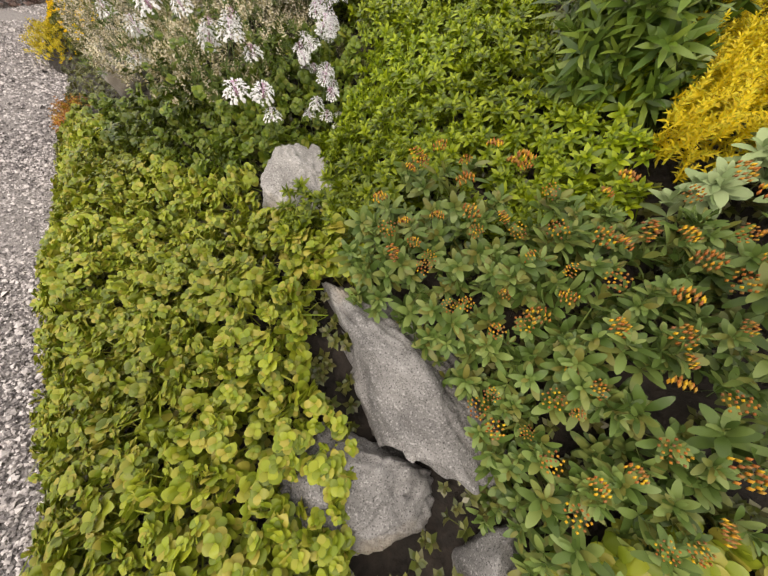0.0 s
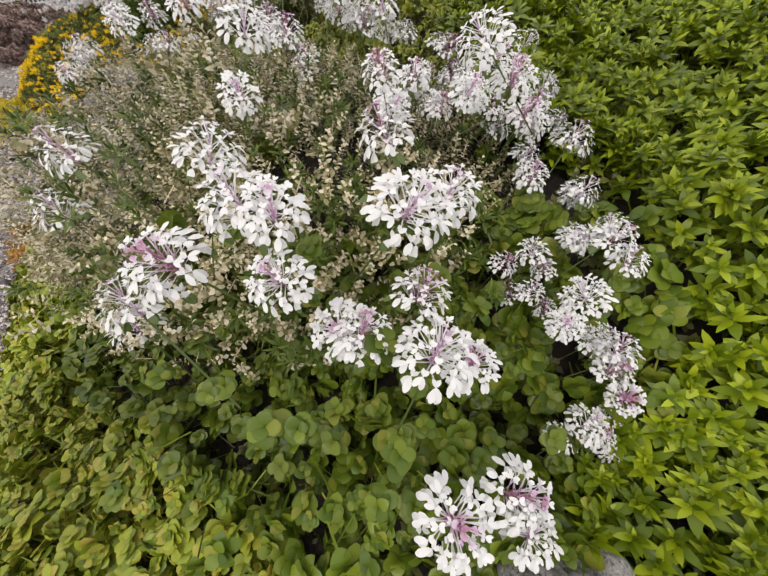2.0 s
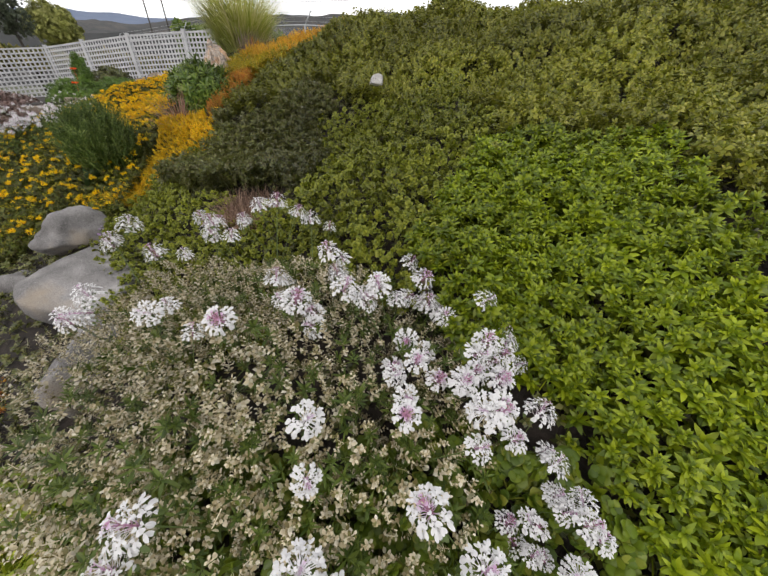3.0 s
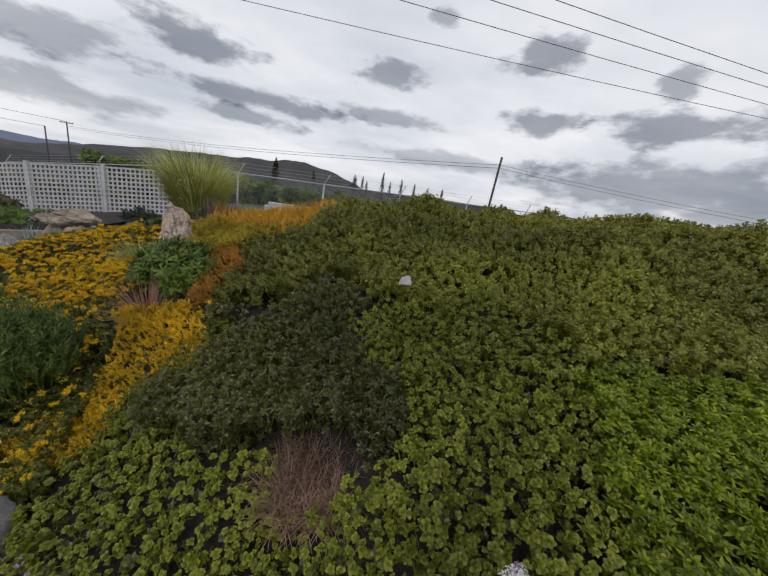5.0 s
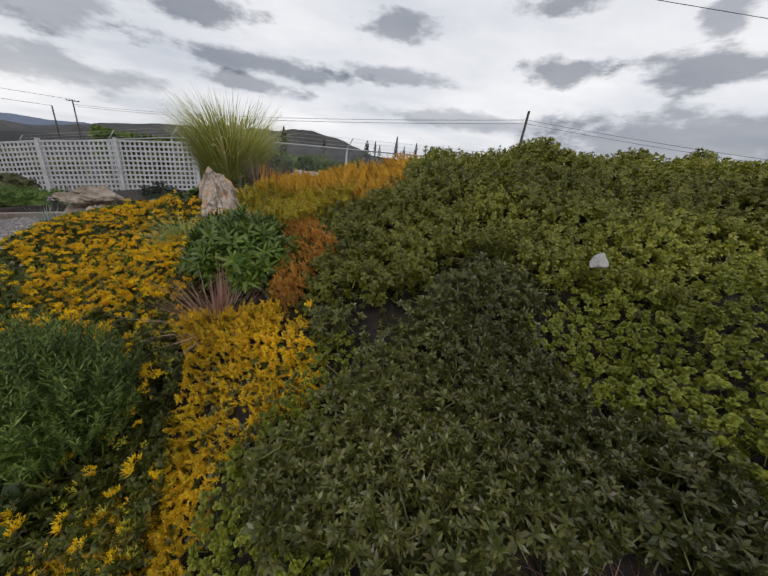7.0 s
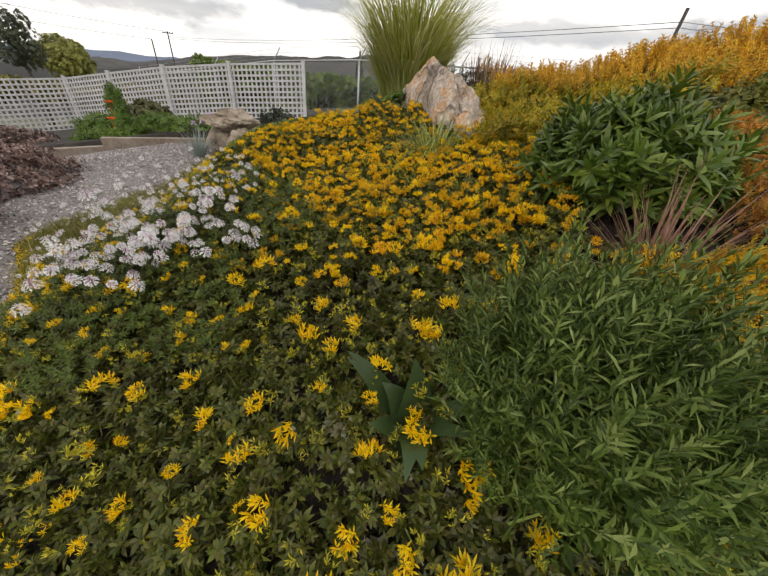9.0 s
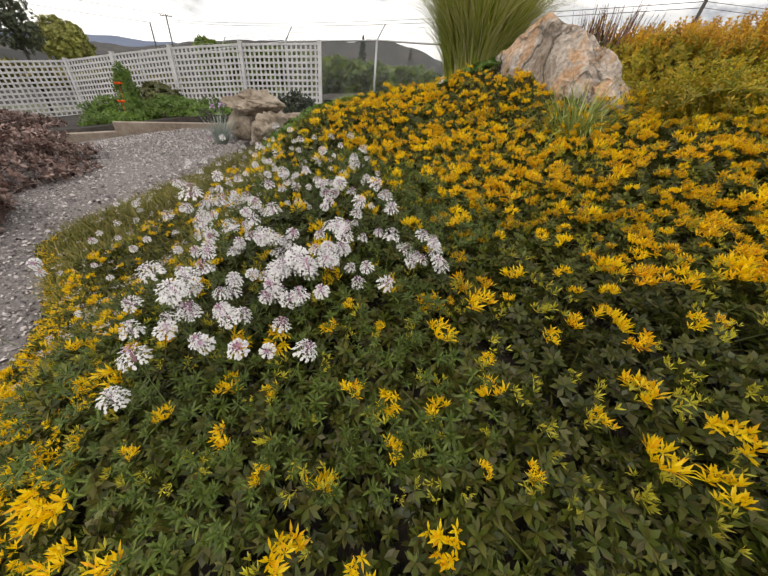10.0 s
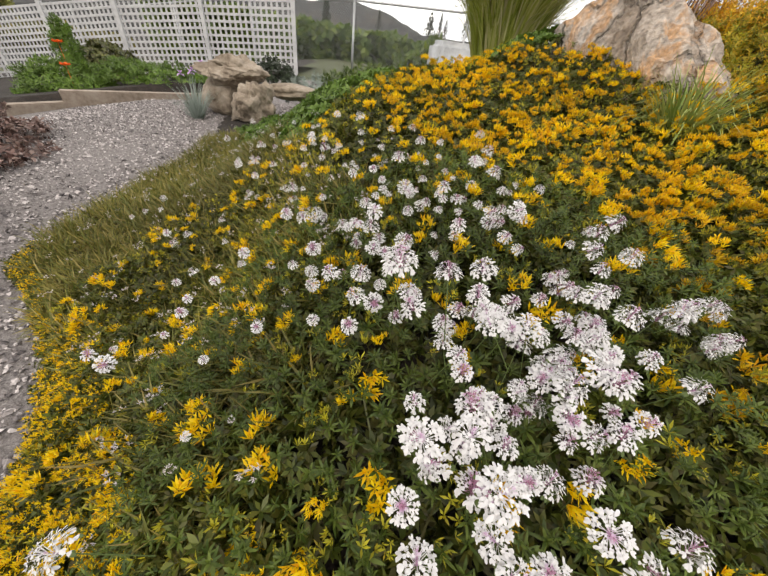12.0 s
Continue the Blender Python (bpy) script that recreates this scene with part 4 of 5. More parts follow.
def blades(count, length, width, swirl, lean, droop, seed, segs=5, base_r=0.06):
    """Arching blades of grass from one crown."""
    rg = np.random.default_rng(seed)
    V, Q, n = [], [], 0
    t = np.linspace(0, 1, segs + 1)
    for _ in range(count):
        a = rg.random() * 6.283
        l = length * rg.uniform(0.55, 1.1)
        out = lean * rg.random() ** 0.7
        dr = droop * rg.uniform(0.3, 1.3)
        th = out + dr * t * t
        dx = np.concatenate([[0], np.cumsum(np.sin(th[:-1]) * l / segs)])
        dz = np.concatenate([[0], np.cumsum(np.cos(th[:-1]) * l / segs)])
        b = base_r * math.sqrt(rg.random())
        w = width * rg.uniform(0.7, 1.2) * (1 - t ** 1.6) * 0.5 + 0.0004
        a2 = a + rg.normal(0, swirl)
        ca, sa = math.cos(a2), math.sin(a2)
        cx, cy = b * math.cos(a) + dx * ca, b * math.sin(a) + dx * sa
        V.append(np.stack([cx - sa * w, cy + ca * w, dz], -1))
        V.append(np.stack([cx + sa * w, cy - ca * w, dz], -1))
        k = np.arange(segs)
        Q.append(np.stack([n + k, n + k + 1, n + segs + 2 + k, n + segs + 1 + k], -1))
        n += 2 * (segs + 1)
    return np.concatenate(V), np.concatenate(Q)


def grass_clump(name, at, count, length, width, lean, droop, material, seed, base_r=0.06, label="", category="grass", segs=5, swirl=0.5):
    v, q = blades(count, length, width, swirl, lean, droop, seed, segs, base_r)
    ob = new(name, mesh_of(name, v, q, material))
    ob.location = (at[0], at[1], float(mound(at[0], at[1])) - 0.01 if len(at) < 3 else at[2])
    return tagged(ob, label, category)


# the green broom bush, its strap-leaved neighbour
dome("green_bush", (-3.06, 3.12, float(mound(-3.06, 3.12)) + 0.12), (0.2, 0.18, 0.19), 2200, R_NEEDLE, M["broom"], 72, (0.7, 1.7), inner=0.7, tip=0.2, up=2.8, label="soft grey-green needle-leaved rounded bush", low=-0.5)
def strap_plant(at, count, length, width, seed, label):
    """A bulb plant of broad arching straps, each a part."""
    base = tagged(new("strap_leaf_plant"), label, "plant")
    base.location = (at[0], at[1], float(mound(*at)) + 0.02)
    for k in range(count):
        v, q = blades(1, length, width, 0.5, 0.75, 1.0, seed + k, 8, 0.03)
        w = np.concatenate([np.linspace(0, 1, 9)] * 2)
        v[:, 2] += 0.012 * np.sin(w * 3.0)
        part("strap_leaf", mesh_of("strap_leaf", v, q, M["strap"]), base)
    return base


strap_plant((-3.34, 3.14), 9, 0.19, 0.085, 730, "dark green broad strap-leaved bulb plant beside the soft bush")
strap_plant((-3.06, 2.93), 12, 0.16, 0.075, 760, "dark green strap-leaved bulb plant")
dome("leafy_shrub", (-2.66, 3.95, float(mound(-2.66, 3.95)) + 0.06), (0.29, 0.29, 0.19), 620, R_LANCE, M["shrub_leaf"], 74, (0.9, 1.4), tip=0.35, label="glossy dark green leafy perennial clump", low=-0.4)
dome("leafy_shrub", (0.3, 0.98, float(mound(0.3, 0.98)) + 0.12), (0.13, 0.13, 0.2), 220, R_LANCE, M["shrub_leaf"], 75, (0.9, 1.4), tip=0.35, label="dark green leafy perennial beside the yellow stonecrop", low=-0.4)
grass_clump("dry_grass_tuft", (-2.7, 3.54), 260, 0.3, 0.006, 1.35, 0.3, M["straw"], 76, 0.05, "straw-coloured dry grass tuft", "grass", 3)
grass_clump("dry_root_mat", (-1.63, 2.41), 2200, 0.13, 0.0026, 1.35, 1.3, M["root"], 77, 0.17, "brown mat of dry roots in a bare patch", "dry grass", 5, 3.0)
grass_clump("ornamental_grass", (-3.45, 6.4), 2800, 1.25, 0.016, 0.34, 1.6, M["reed"], 78, 0.16, "tall arching green and straw ornamental grass clump", "grass", 8)
grass_clump("variegated_tuft", (-3.25, 4.6), 430, 0.32, 0.008, 0.9, 2.1, M["variegated"], 79, 0.06, "pale yellow-striped sedge tuft at the foot of the rock", "grass", 5)
grass_clump("seed_stalk_clump", (-2.85, 5.45), 160, 0.24, 0.006, 0.4, 0.1, M["twig"], 80, 0.2, "dark brown dry flower stalks behind the rock", "dry stalks", 3)
grass_clump("seed_stalk_clump", (0.3, 5.9), 90, 0.34, 0.006, 0.5, 0.1, M["twig"], 81, 0.4, "dark seed stalks on the crest of the mound", "dry stalks", 3)


# ---- candytuft ----
def head_mesh(seed, florets=30, reach=0.023, tall=0.026):
    """A domed flower head: florets over a blunt cone, each with two large outer petals and two small inner ones."""
    rg = np.random.default_rng(seed)
    s = Shape()
    for k in range(florets):
        q = (k + 0.5) / florets
        th = 1.95 * q ** 0.62
        a = k * 2.39996 + rg.normal(0, 0.15)
        r = reach * min(1.0, math.sin(min(th, 1.57)) * 1.02)
        c = np.array([r * math.cos(a), r * math.sin(a), tall * math.cos(th) + rg.normal(0, 0.0015)])
        up = 1.5708 - th
        big = 0.0035 + 0.0105 * q ** 0.9
        for side in (-0.36, 0.36):
            v, f = leaf(big * rg.uniform(0.85, 1.15), big * 0.5, 1.0, up - 0.5 + rg.normal(0, 0.25), rg.uniform(0.1, 0.35), 0.08, 0.0, q > 0.25)
            s.add(turn_z(v, a + side * rg.uniform(0.8, 1.3)) + c, f)
        for side in (2.6, 3.7):
            v, f = leaf(0.005 + 0.002 * q, 0.0035, 1.0, 0.5 + 0.4 * rg.random(), 0.2, 0.1)
            s.add(turn_z(v, a + side) + c, f)
        # the floret's stalk, to the head's axis
        n = np.array([-math.sin(a), math.cos(a), 0]) * 0.0006
        b = np.array([0, 0, c[2] - 0.014])
        s.add(np.array([c - n, c + n, b + n, b - n]), [(0, 1, 2, 3)])
    s.stem(0.16, 0.0012)
    v, t, q = s.done()
    return mesh_of("flower_head", v, [t, q], M["petal"])


HEADS = [head_mesh(k, 38 + 2 * k, 0.021 + 0.001 * k, 0.025 + 0.0015 * (k % 3)) for k in range(6)]


def candytuft(name, heads, seed, label, size, beside=0, near=0.05, lean=0.3):
    """Flower heads, each a part on its stalk, at x, y, z; beside: how many more crowd round each."""
    rg = np.random.default_rng(seed)
    x0, y0 = heads[0][0], heads[0][1]
    base = tagged(new(name), label, "flowering plant")
    base.location = (x0, y0, float(mound(x0, y0)))
    mid = np.mean(np.array(heads), 0)
    for x, y, z in heads:
        z = max(z, float(mound(x, y)) + 0.15)
        for k in range(1 + beside):
            a, q = rg.random() * 6.28, near * math.sqrt(rg.uniform(0.4, 1)) * (k > 0)
            px, py = x + q * math.cos(a), y + q * math.sin(a)
            o = part("flower_head", HEADS[int(rg.integers(len(HEADS)))], base)
            m = rg.uniform(*size) * (1.0 if k == 0 else 0.85)
            out = Vector((px - mid[0], py - mid[1], 0.9)).normalized()
            tilt = out.to_track_quat("Z", "Y").to_matrix().to_4x4()
            o.matrix_basis = Matrix.Translation((px - x0, py - y0, z - 0.012 - 0.6 * q - (0.02 * rg.random() if k else 0) - base.location.z)) @ tilt @ Euler((rg.normal(0, lean), rg.normal(0, lean), rg.random() * 6.28)).to_matrix().to_4x4() @ Matrix.Scale(m, 4)
    return base


FRONT_HEADS = [(-0.86, 0.99, 0.95), (-0.96, 0.95, 0.9), (-0.96, 1.05, 0.96), (-0.92, 1.02, 0.93), (-0.85, 0.96, 0.9), (-0.8, 0.97, 0.83), (-0.77, 0.95, 0.86), (-0.725, 1.0, 0.88), (-0.75, 1.03, 0.95), (-0.72, 1.08, 0.94),
               (-0.7, 0.95, 0.86), (-0.8, 1.13, 0.97), (-1.22, 1.08, 0.91), (-1.25, 1.04, 0.84), (-0.65, 0.85, 0.75), (-0.59, 0.89, 0.74), (-0.56, 0.87, 0.69), (-0.66, 0.98, 0.81), (-1.02, 0.93, 0.84), (-1.1, 0.95, 0.74)]
SIDE_HEADS = [(-0.58, 1.14, 0.78), (-0.54, 1.26, 0.88), (-0.42, 1.05, 0.65), (-0.47, 1.08, 0.77), (-0.53, 1.11, 0.82), (-0.48, 1.01, 0.69), (-0.47, 1.06, 0.75), (-0.51, 1.17, 0.87), (-0.59, 1.18, 0.82), (-0.5, 1.21, 0.86)]
BACK_HEADS = [(-0.99, 1.2, 1.04), (-0.65, 1.59, 0.99), (-1.19, 1.91, 1.0), (-1.26, 1.82, 1.09), (-1.66, 1.51, 0.92), (-1.61, 1.45, 0.92), (-1.39, 1.4, 1.0), (-0.84, 1.79, 0.95), (-0.8, 1.7, 0.96), (-0.84, 1.25, 1.0), (-1.21, 1.37, 1.04), (-1.55, 1.64, 0.98)]
CROWN_HEADS = [(-1.11, 1.51, 0.99), (-1.18, 1.57, 1.0), (-0.78, 1.64, 0.92), (-0.74, 1.57, 0.94), (-0.84, 1.47, 0.94), (-0.59, 1.55, 0.83), (-0.82, 1.39, 0.97), (-0.99, 1.49, 1.06), (-0.92, 1.54, 1.04), (-0.72, 1.25, 1.04),
               (-1.06, 1.63, 1.06), (-1.42, 1.73, 1.05), (-1.64, 1.69, 1.03), (-1.33, 1.85, 1.06), (-1.5, 1.8, 1.02), (-0.63, 1.4, 0.93), (-0.6, 1.5, 0.95), (-0.66, 1.47, 0.97), (-0.7, 1.4, 1.0), (-0.56, 1.34, 0.92)]
candytuft("candytuft", FRONT_HEADS, 5, "white and pale pink candytuft in full flower above the herb mat", (0.9, 1.2))
candytuft("candytuft", SIDE_HEADS, 15, "white candytuft heads crowded beside the lime cushion", (0.65, 0.9), 2, 0.035)
candytuft("candytuft", BACK_HEADS, 25, "white candytuft heads standing among faded seed heads", (0.85, 1.1), 1, 0.09)
candytuft("candytuft", CROWN_HEADS, 35, "dense white candytuft heads on the crown of the plant", (0.85, 1.1), 2, 0.06)
LOW_HEADS = [(-4.09, 3.4, 0.71), (-4.15, 3.46, 0.7), (-4.21, 3.45, 0.72), (-4.65, 3.4, 0.68), (-3.87, 3.63, 0.74), (-3.98, 3.55, 0.75), (-3.9, 3.65, 0.8), (-4.32, 3.35, 0.71), (-4.29, 3.4, 0.74), (-4.35, 3.39, 0.72), (-4.35, 3.32, 0.65)]
DRIFT_HEADS = [(-4.2, 3.4, 0.76), (-4.29, 3.5, 0.77), (-4.14, 3.54, 0.79), (-4.21, 3.59, 0.8), (-4.09, 3.65, 0.81), (-4.27, 3.57, 0.82), (-4.24, 3.62, 0.79), (-4.24, 3.69, 0.81), (-4.11, 3.66, 0.8),
               (-4.17, 3.53, 0.77), (-4.3, 3.47, 0.77), (-4.29, 3.42, 0.78), (-4.35, 3.46, 0.78), (-4.31, 3.63, 0.84), (-4.12, 3.53, 0.78), (-4.17, 3.5, 0.74),
               (-4.06, 3.7, 0.82), (-4.03, 3.76, 0.87), (-4.37, 3.63, 0.85), (-3.98, 3.63, 0.81), (-3.92, 3.65, 0.81), (-4.07, 3.61, 0.81), (-4.09, 3.58, 0.77)]
FADED_HEADS = [(-4.27, 3.76, 0.84), (-4.2, 3.98, 0.88), (-4.36, 3.94, 0.88), (-4.5, 3.95, 0.88), (-4.4, 3.78, 0.84), (-4.1, 3.88, 0.87), (-4.55, 4.1, 0.86), (-4.3, 4.1, 0.88), (-4.7, 4.2, 0.8), (-4.6, 3.75, 0.76), (-4.85, 3.95, 0.66), (-4.75, 3.6, 0.66), (-5.0, 4.2, 0.62), (-4.45, 4.3, 0.88), (-4.15, 4.15, 0.9), (-4.8, 4.45, 0.8)]
candytuft("candytuft", LOW_HEADS, 6, "white candytuft heads standing apart in the stonecrop", (0.5, 0.66))
candytuft("candytuft", DRIFT_HEADS, 16, "dense white candytuft drift flowering through the yellow stonecrop", (0.45, 0.65), 4, 0.06)
FAR_HEADS = [(-4.63, 4.71, 0.76), (-4.56, 4.77, 0.8), (-4.45, 4.49, 0.8), (-4.35, 4.45, 0.83), (-4.28, 4.46, 0.84), (-4.21, 4.3, 0.84), (-4.84, 4.81, 0.63), (-4.66, 4.55, 0.71), (-4.52, 4.44, 0.76), (-4.38, 4.33, 0.8), (-4.79, 4.99, 0.7)]
MIDDLE_HEADS = [(-4.54, 4.09, 0.68), (-4.46, 3.95, 0.72), (-4.4, 3.9, 0.75), (-4.52, 3.91, 0.68), (-4.47, 3.8, 0.7), (-4.39, 3.69, 0.73), (-4.34, 3.82, 0.77), (-4.33, 4.01, 0.8), (-4.25, 3.98, 0.82), (-4.11, 4.17, 0.86), (-4.12, 4.06, 0.84), (-4.18, 3.87, 0.82), (-4.13, 3.87, 0.83), (-4.68, 4.32, 0.64), (-4.85, 4.46, 0.55)]
candytuft("candytuft", FADED_HEADS, 26, "pale faded candytuft heads towards the path", (0.28, 0.45), 5, 0.14)
candytuft("candytuft", MIDDLE_HEADS, 27, "white candytuft heads at the edge of the stonecrop mat", (0.42, 0.58), 2, 0.05)
candytuft("candytuft", FAR_HEADS, 28, "faded lilac-white candytuft heads below the stacked rocks", (0.3, 0.45), 6, 0.12)


def seed_shape(seed):
    rg = np.random.default_rng(seed)
    s = Shape()
    for k in range(12):
        a, h = k * 2.4, -0.004 * k
        v, f = leaf(0.012, 0.007, 1.0, 0.3, 0.1, 0.2)
        v = turn_z(v, a)
        v[:, 2] += h
        v[:, :2] *= 0.6 + 0.05 * k
        s.add(v, f)
    s.stem(0.03, 0.001)
    return s.done()


SEEDS = [seed_shape(k) for k in range(4)]
dome("candytuft_leaves", (-1.1, 1.47, float(mound(-1.1, 1.47)) + 0.14), (0.58, 0.54, 0.27), 1500, R_LANCE, M["candy_leaf"], 82, (0.3, 0.5), label="dark narrow leaves under the candytuft flowers", category="foliage", kind="stuff")
dome("candytuft_seedheads", (-1.2, 1.47, float(mound(-1.2, 1.47)) + 0.17), (0.6, 0.54, 0.31), 6400, SEEDS, M["seed_head"], 83, (0.55, 1.1), inner=0.5, label="faded tan candytuft seed heads", category="seed heads", kind="stuff")
dome("herb_sprigs", (-0.85, 1.05, float(mound(-0.85, 1.05)) + 0.14), (0.36, 0.3, 0.24), 210, R_ROUND, M["round_herb"], 84, (0.45, 0.85), label="green round-leaved sprigs between the candytuft heads", category="foliage", kind="stuff")
flower_spray("candytuft_leaves", [(-4.6, 3.2), (-3.8, 3.3), (-3.7, 4.0), (-4.2, 4.4), (-4.8, 4.3), (-4.9, 3.6)], 1900, R_LANCE, M["candy_leaf"], 0.12, 85, (0.16, 0.34), label="narrow green leaves of the candytuft drift", category="foliage")

# faded flowers and grass along the path's far stretch
flower_spray("meadow_grass", MEADOW, 1500, [rosette([(5, 1.0, 1.0, 0), (4, 0.8, 1.25, 0.0)], k + 90, 0.1, 0.0045, 0.5) for k in range(4)], M["meadow"], 0.04, 86, (0.6, 1.2), label="olive grassy growth beside the path", category="grass")
flower_spray("meadow_flowers", MEADOW, 110, [star_cluster(k + 20, 6, 0.018, 0.007) for k in range(3)], M["faded_lilac"], 0.15, 87, (0.5, 1.0), label="pale faded lilac flowers beside the path", category="flowers")


# ---- stones ----
def rock_mesh(name, size, seed, material, cuts=6, rough=0.12, detail=4, wedge=False, crag=0.0):
    """A weathered stone: a ball cut by random planes, roughened at two scales."""
    rg = np.random.default_rng(seed)
    bm = bmesh.new()
    bmesh.ops.create_icosphere(bm, subdivisions=detail, radius=1.0)
    planes = []
    for _ in range(cuts):
        n = rg.normal(0, 1, 3)
        n /= np.linalg.norm(n)
        planes.append((Vector(n), rg.uniform(0.55, 0.85)))
    sx, sy, sz = size
    off = Vector(rg.uniform(-50, 50, 3))
    for v in bm.verts:
        p = v.co.copy()
        for n, h in planes:
            k = p.dot(n) - h
            if k > 0:
                p -= n * k * 0.92
        d = p.normalized()
        p += d * (noise.fractal(p * 1.7 + off, 0.9, 2.0, 4) * rough + noise.fractal(p * 7 + off, 0.8, 2.0, 3) * rough * 0.22)
        if crag:
            # open seams and broken ledges
            k = abs(noise.noise(Vector((p.x * 1.3, p.y * 2.2, p.z * 1.6 + p.x * 1.2)) * 1.6 + off))
            p -= d * crag * max(0.0, 1 - k * 9)
            p += d * crag * 0.8 * (noise.cell(Vector((p.x * 2.0 + p.z, p.y * 2.5, p.z * 2.2)) + off) - 0.5)
        if wedge and p.z > -0.3:
            # a slab that climbs from its low end to a blunt peak
            k = min(1.0, 0.12 + 0.66 * (p.x + 1)) if p.x < 0.35 else 1.0 - 0.55 * (p.x - 0.35)
            p.z = -0.3 + (p.z + 0.3) * k * 1.25
            p.z = p.z if p.z < 0.85 else 0.85 + (p.z - 0.85) * 0.5
            p.y *= 1 - 0.5 * max(0.0, p.z)
        v.co = Vector((p.x * sx, p.y * sy, p.z * sz))
    return bm_mesh(name, bm, material, True)


def stone(name, at, size, turn, seed, material, label, group="", tilt=(0, 0), **k):
    ob = new(name, rock_mesh(name, size, seed, material, **k))
    ob.matrix_world = Matrix.Translation(at) @ Euler((radians(tilt[0]), radians(tilt[1]), radians(turn))).to_matrix().to_4x4()
    return tagged(ob, label, "rock", group)


G = "edging stones"
stone("edging_stone", (-0.39, 0.75, 0.47), (0.225, 0.155, 0.19), -47, 3, M["pale_granite"], "pale smooth granite stone beside the candytuft", G, (0, 8), cuts=9, detail=6, rough=0.1, crag=0.05)
stone("edging_stone", (0.03, 0.32, 0.385), (0.135, 0.36, 0.17), 60, 5, M["granite"], "long speckled grey granite stone under the budding stonecrop", G, (12, 8), cuts=7, detail=6, rough=0.14, crag=0.05)
stone("edging_stone", (0.0, 0.12, 0.25), (0.19, 0.14, 0.16), 20, 8, M["granite"], "low speckled grey granite stone in the bed", G, cuts=8, detail=6, crag=0.05)
stone("edging_stone", (0.08, -0.07, 0.17), (0.13, 0.1, 0.14), 0, 11, M["granite"], "half-buried ochre and grey stone in the bed", G, cuts=7, detail=5)
stone("edging_stone", (0.33, 0.06, 0.28), (0.1, 0.09, 0.14), 30, 14, M["granite"], "small dark-speckled stone under the stonecrop", G, cuts=8, detail=5)
stone("edging_stone", (-0.6, 0.7, 0.33), (0.08, 0.08, 0.12), 0, 17, M["granite"], "small grey stone hidden in the herb mat", G)
W_ = "wall stones"
stone("wall_stone", (-2.78, 2.42, 0.46), (0.2, 0.16, 0.15), 40, 21, M["granite"], "grey granite block of the low stone edging", W_, cuts=10)
stone("wall_stone", (-2.42, 2.06, 0.42), (0.34, 0.24, 0.18), -28, 24, M["granite"], "large flat-topped grey granite edging block", W_, cuts=12, rough=0.06)
stone("wall_stone", (-2.06, 1.68, 0.34), (0.15, 0.27, 0.2), 0, 27, M["granite"], "grey granite edging block set low by the gravel", W_, cuts=10, rough=0.08)
stone("wall_stone", (-2.86, 2.2, 0.2), (0.24, 0.16, 0.16), 30, 29, M["granite"], "rough grey stone at the foot of the edging", W_, cuts=9)
stone("white_stone", (-1.14, 3.32, 1.3), (0.06, 0.042, 0.045), 20, 37, M["white_stone"], "small white angular stone lying in the green mat", cuts=18, rough=0.06)
stone("standing_rock", (-3.14, 5.06, 0.9), (0.7, 0.25, 0.47), 117, 41, M["cliff"], "tall leaning ochre and grey standing rock", tilt=(0, 0), cuts=8, rough=0.18, detail=6, wedge=True, crag=0.07)
stone("stacked_rock", (-6.32, 8.45, 0.54), (0.56, 0.4, 0.2), 10, 44, M["buff"], "flat layered buff capstone on the rock stack", "stacked rocks", cuts=14, rough=0.2, detail=5, crag=0.08)
stone("stacked_rock", (-6.0, 8.1, 0.16), (0.4, 0.38, 0.36), 60, 47, M["buff"], "rounded buff boulder under the capstone", "stacked rocks", cuts=12, rough=0.22, detail=5, crag=0.08)
stone("stacked_rock", (-6.5, 8.45, 0.14), (0.32, 0.32, 0.32), 0, 49, M["buff"], "buff boulder at the bottom of the stack", "stacked rocks", cuts=7)
stone("stacked_rock", (-5.55, 8.5, 0.36), (0.42, 0.28, 0.1), 20, 51, M["buff"], "thin flat buff stone beside the stack", "stacked rocks", cuts=8)
stone("low_stone", (-4.6, 9.3, 0.2), (0.9, 0.3, 0.22), 0, 53, M["granite"], "long pale stone edge near the fence", cuts=9)


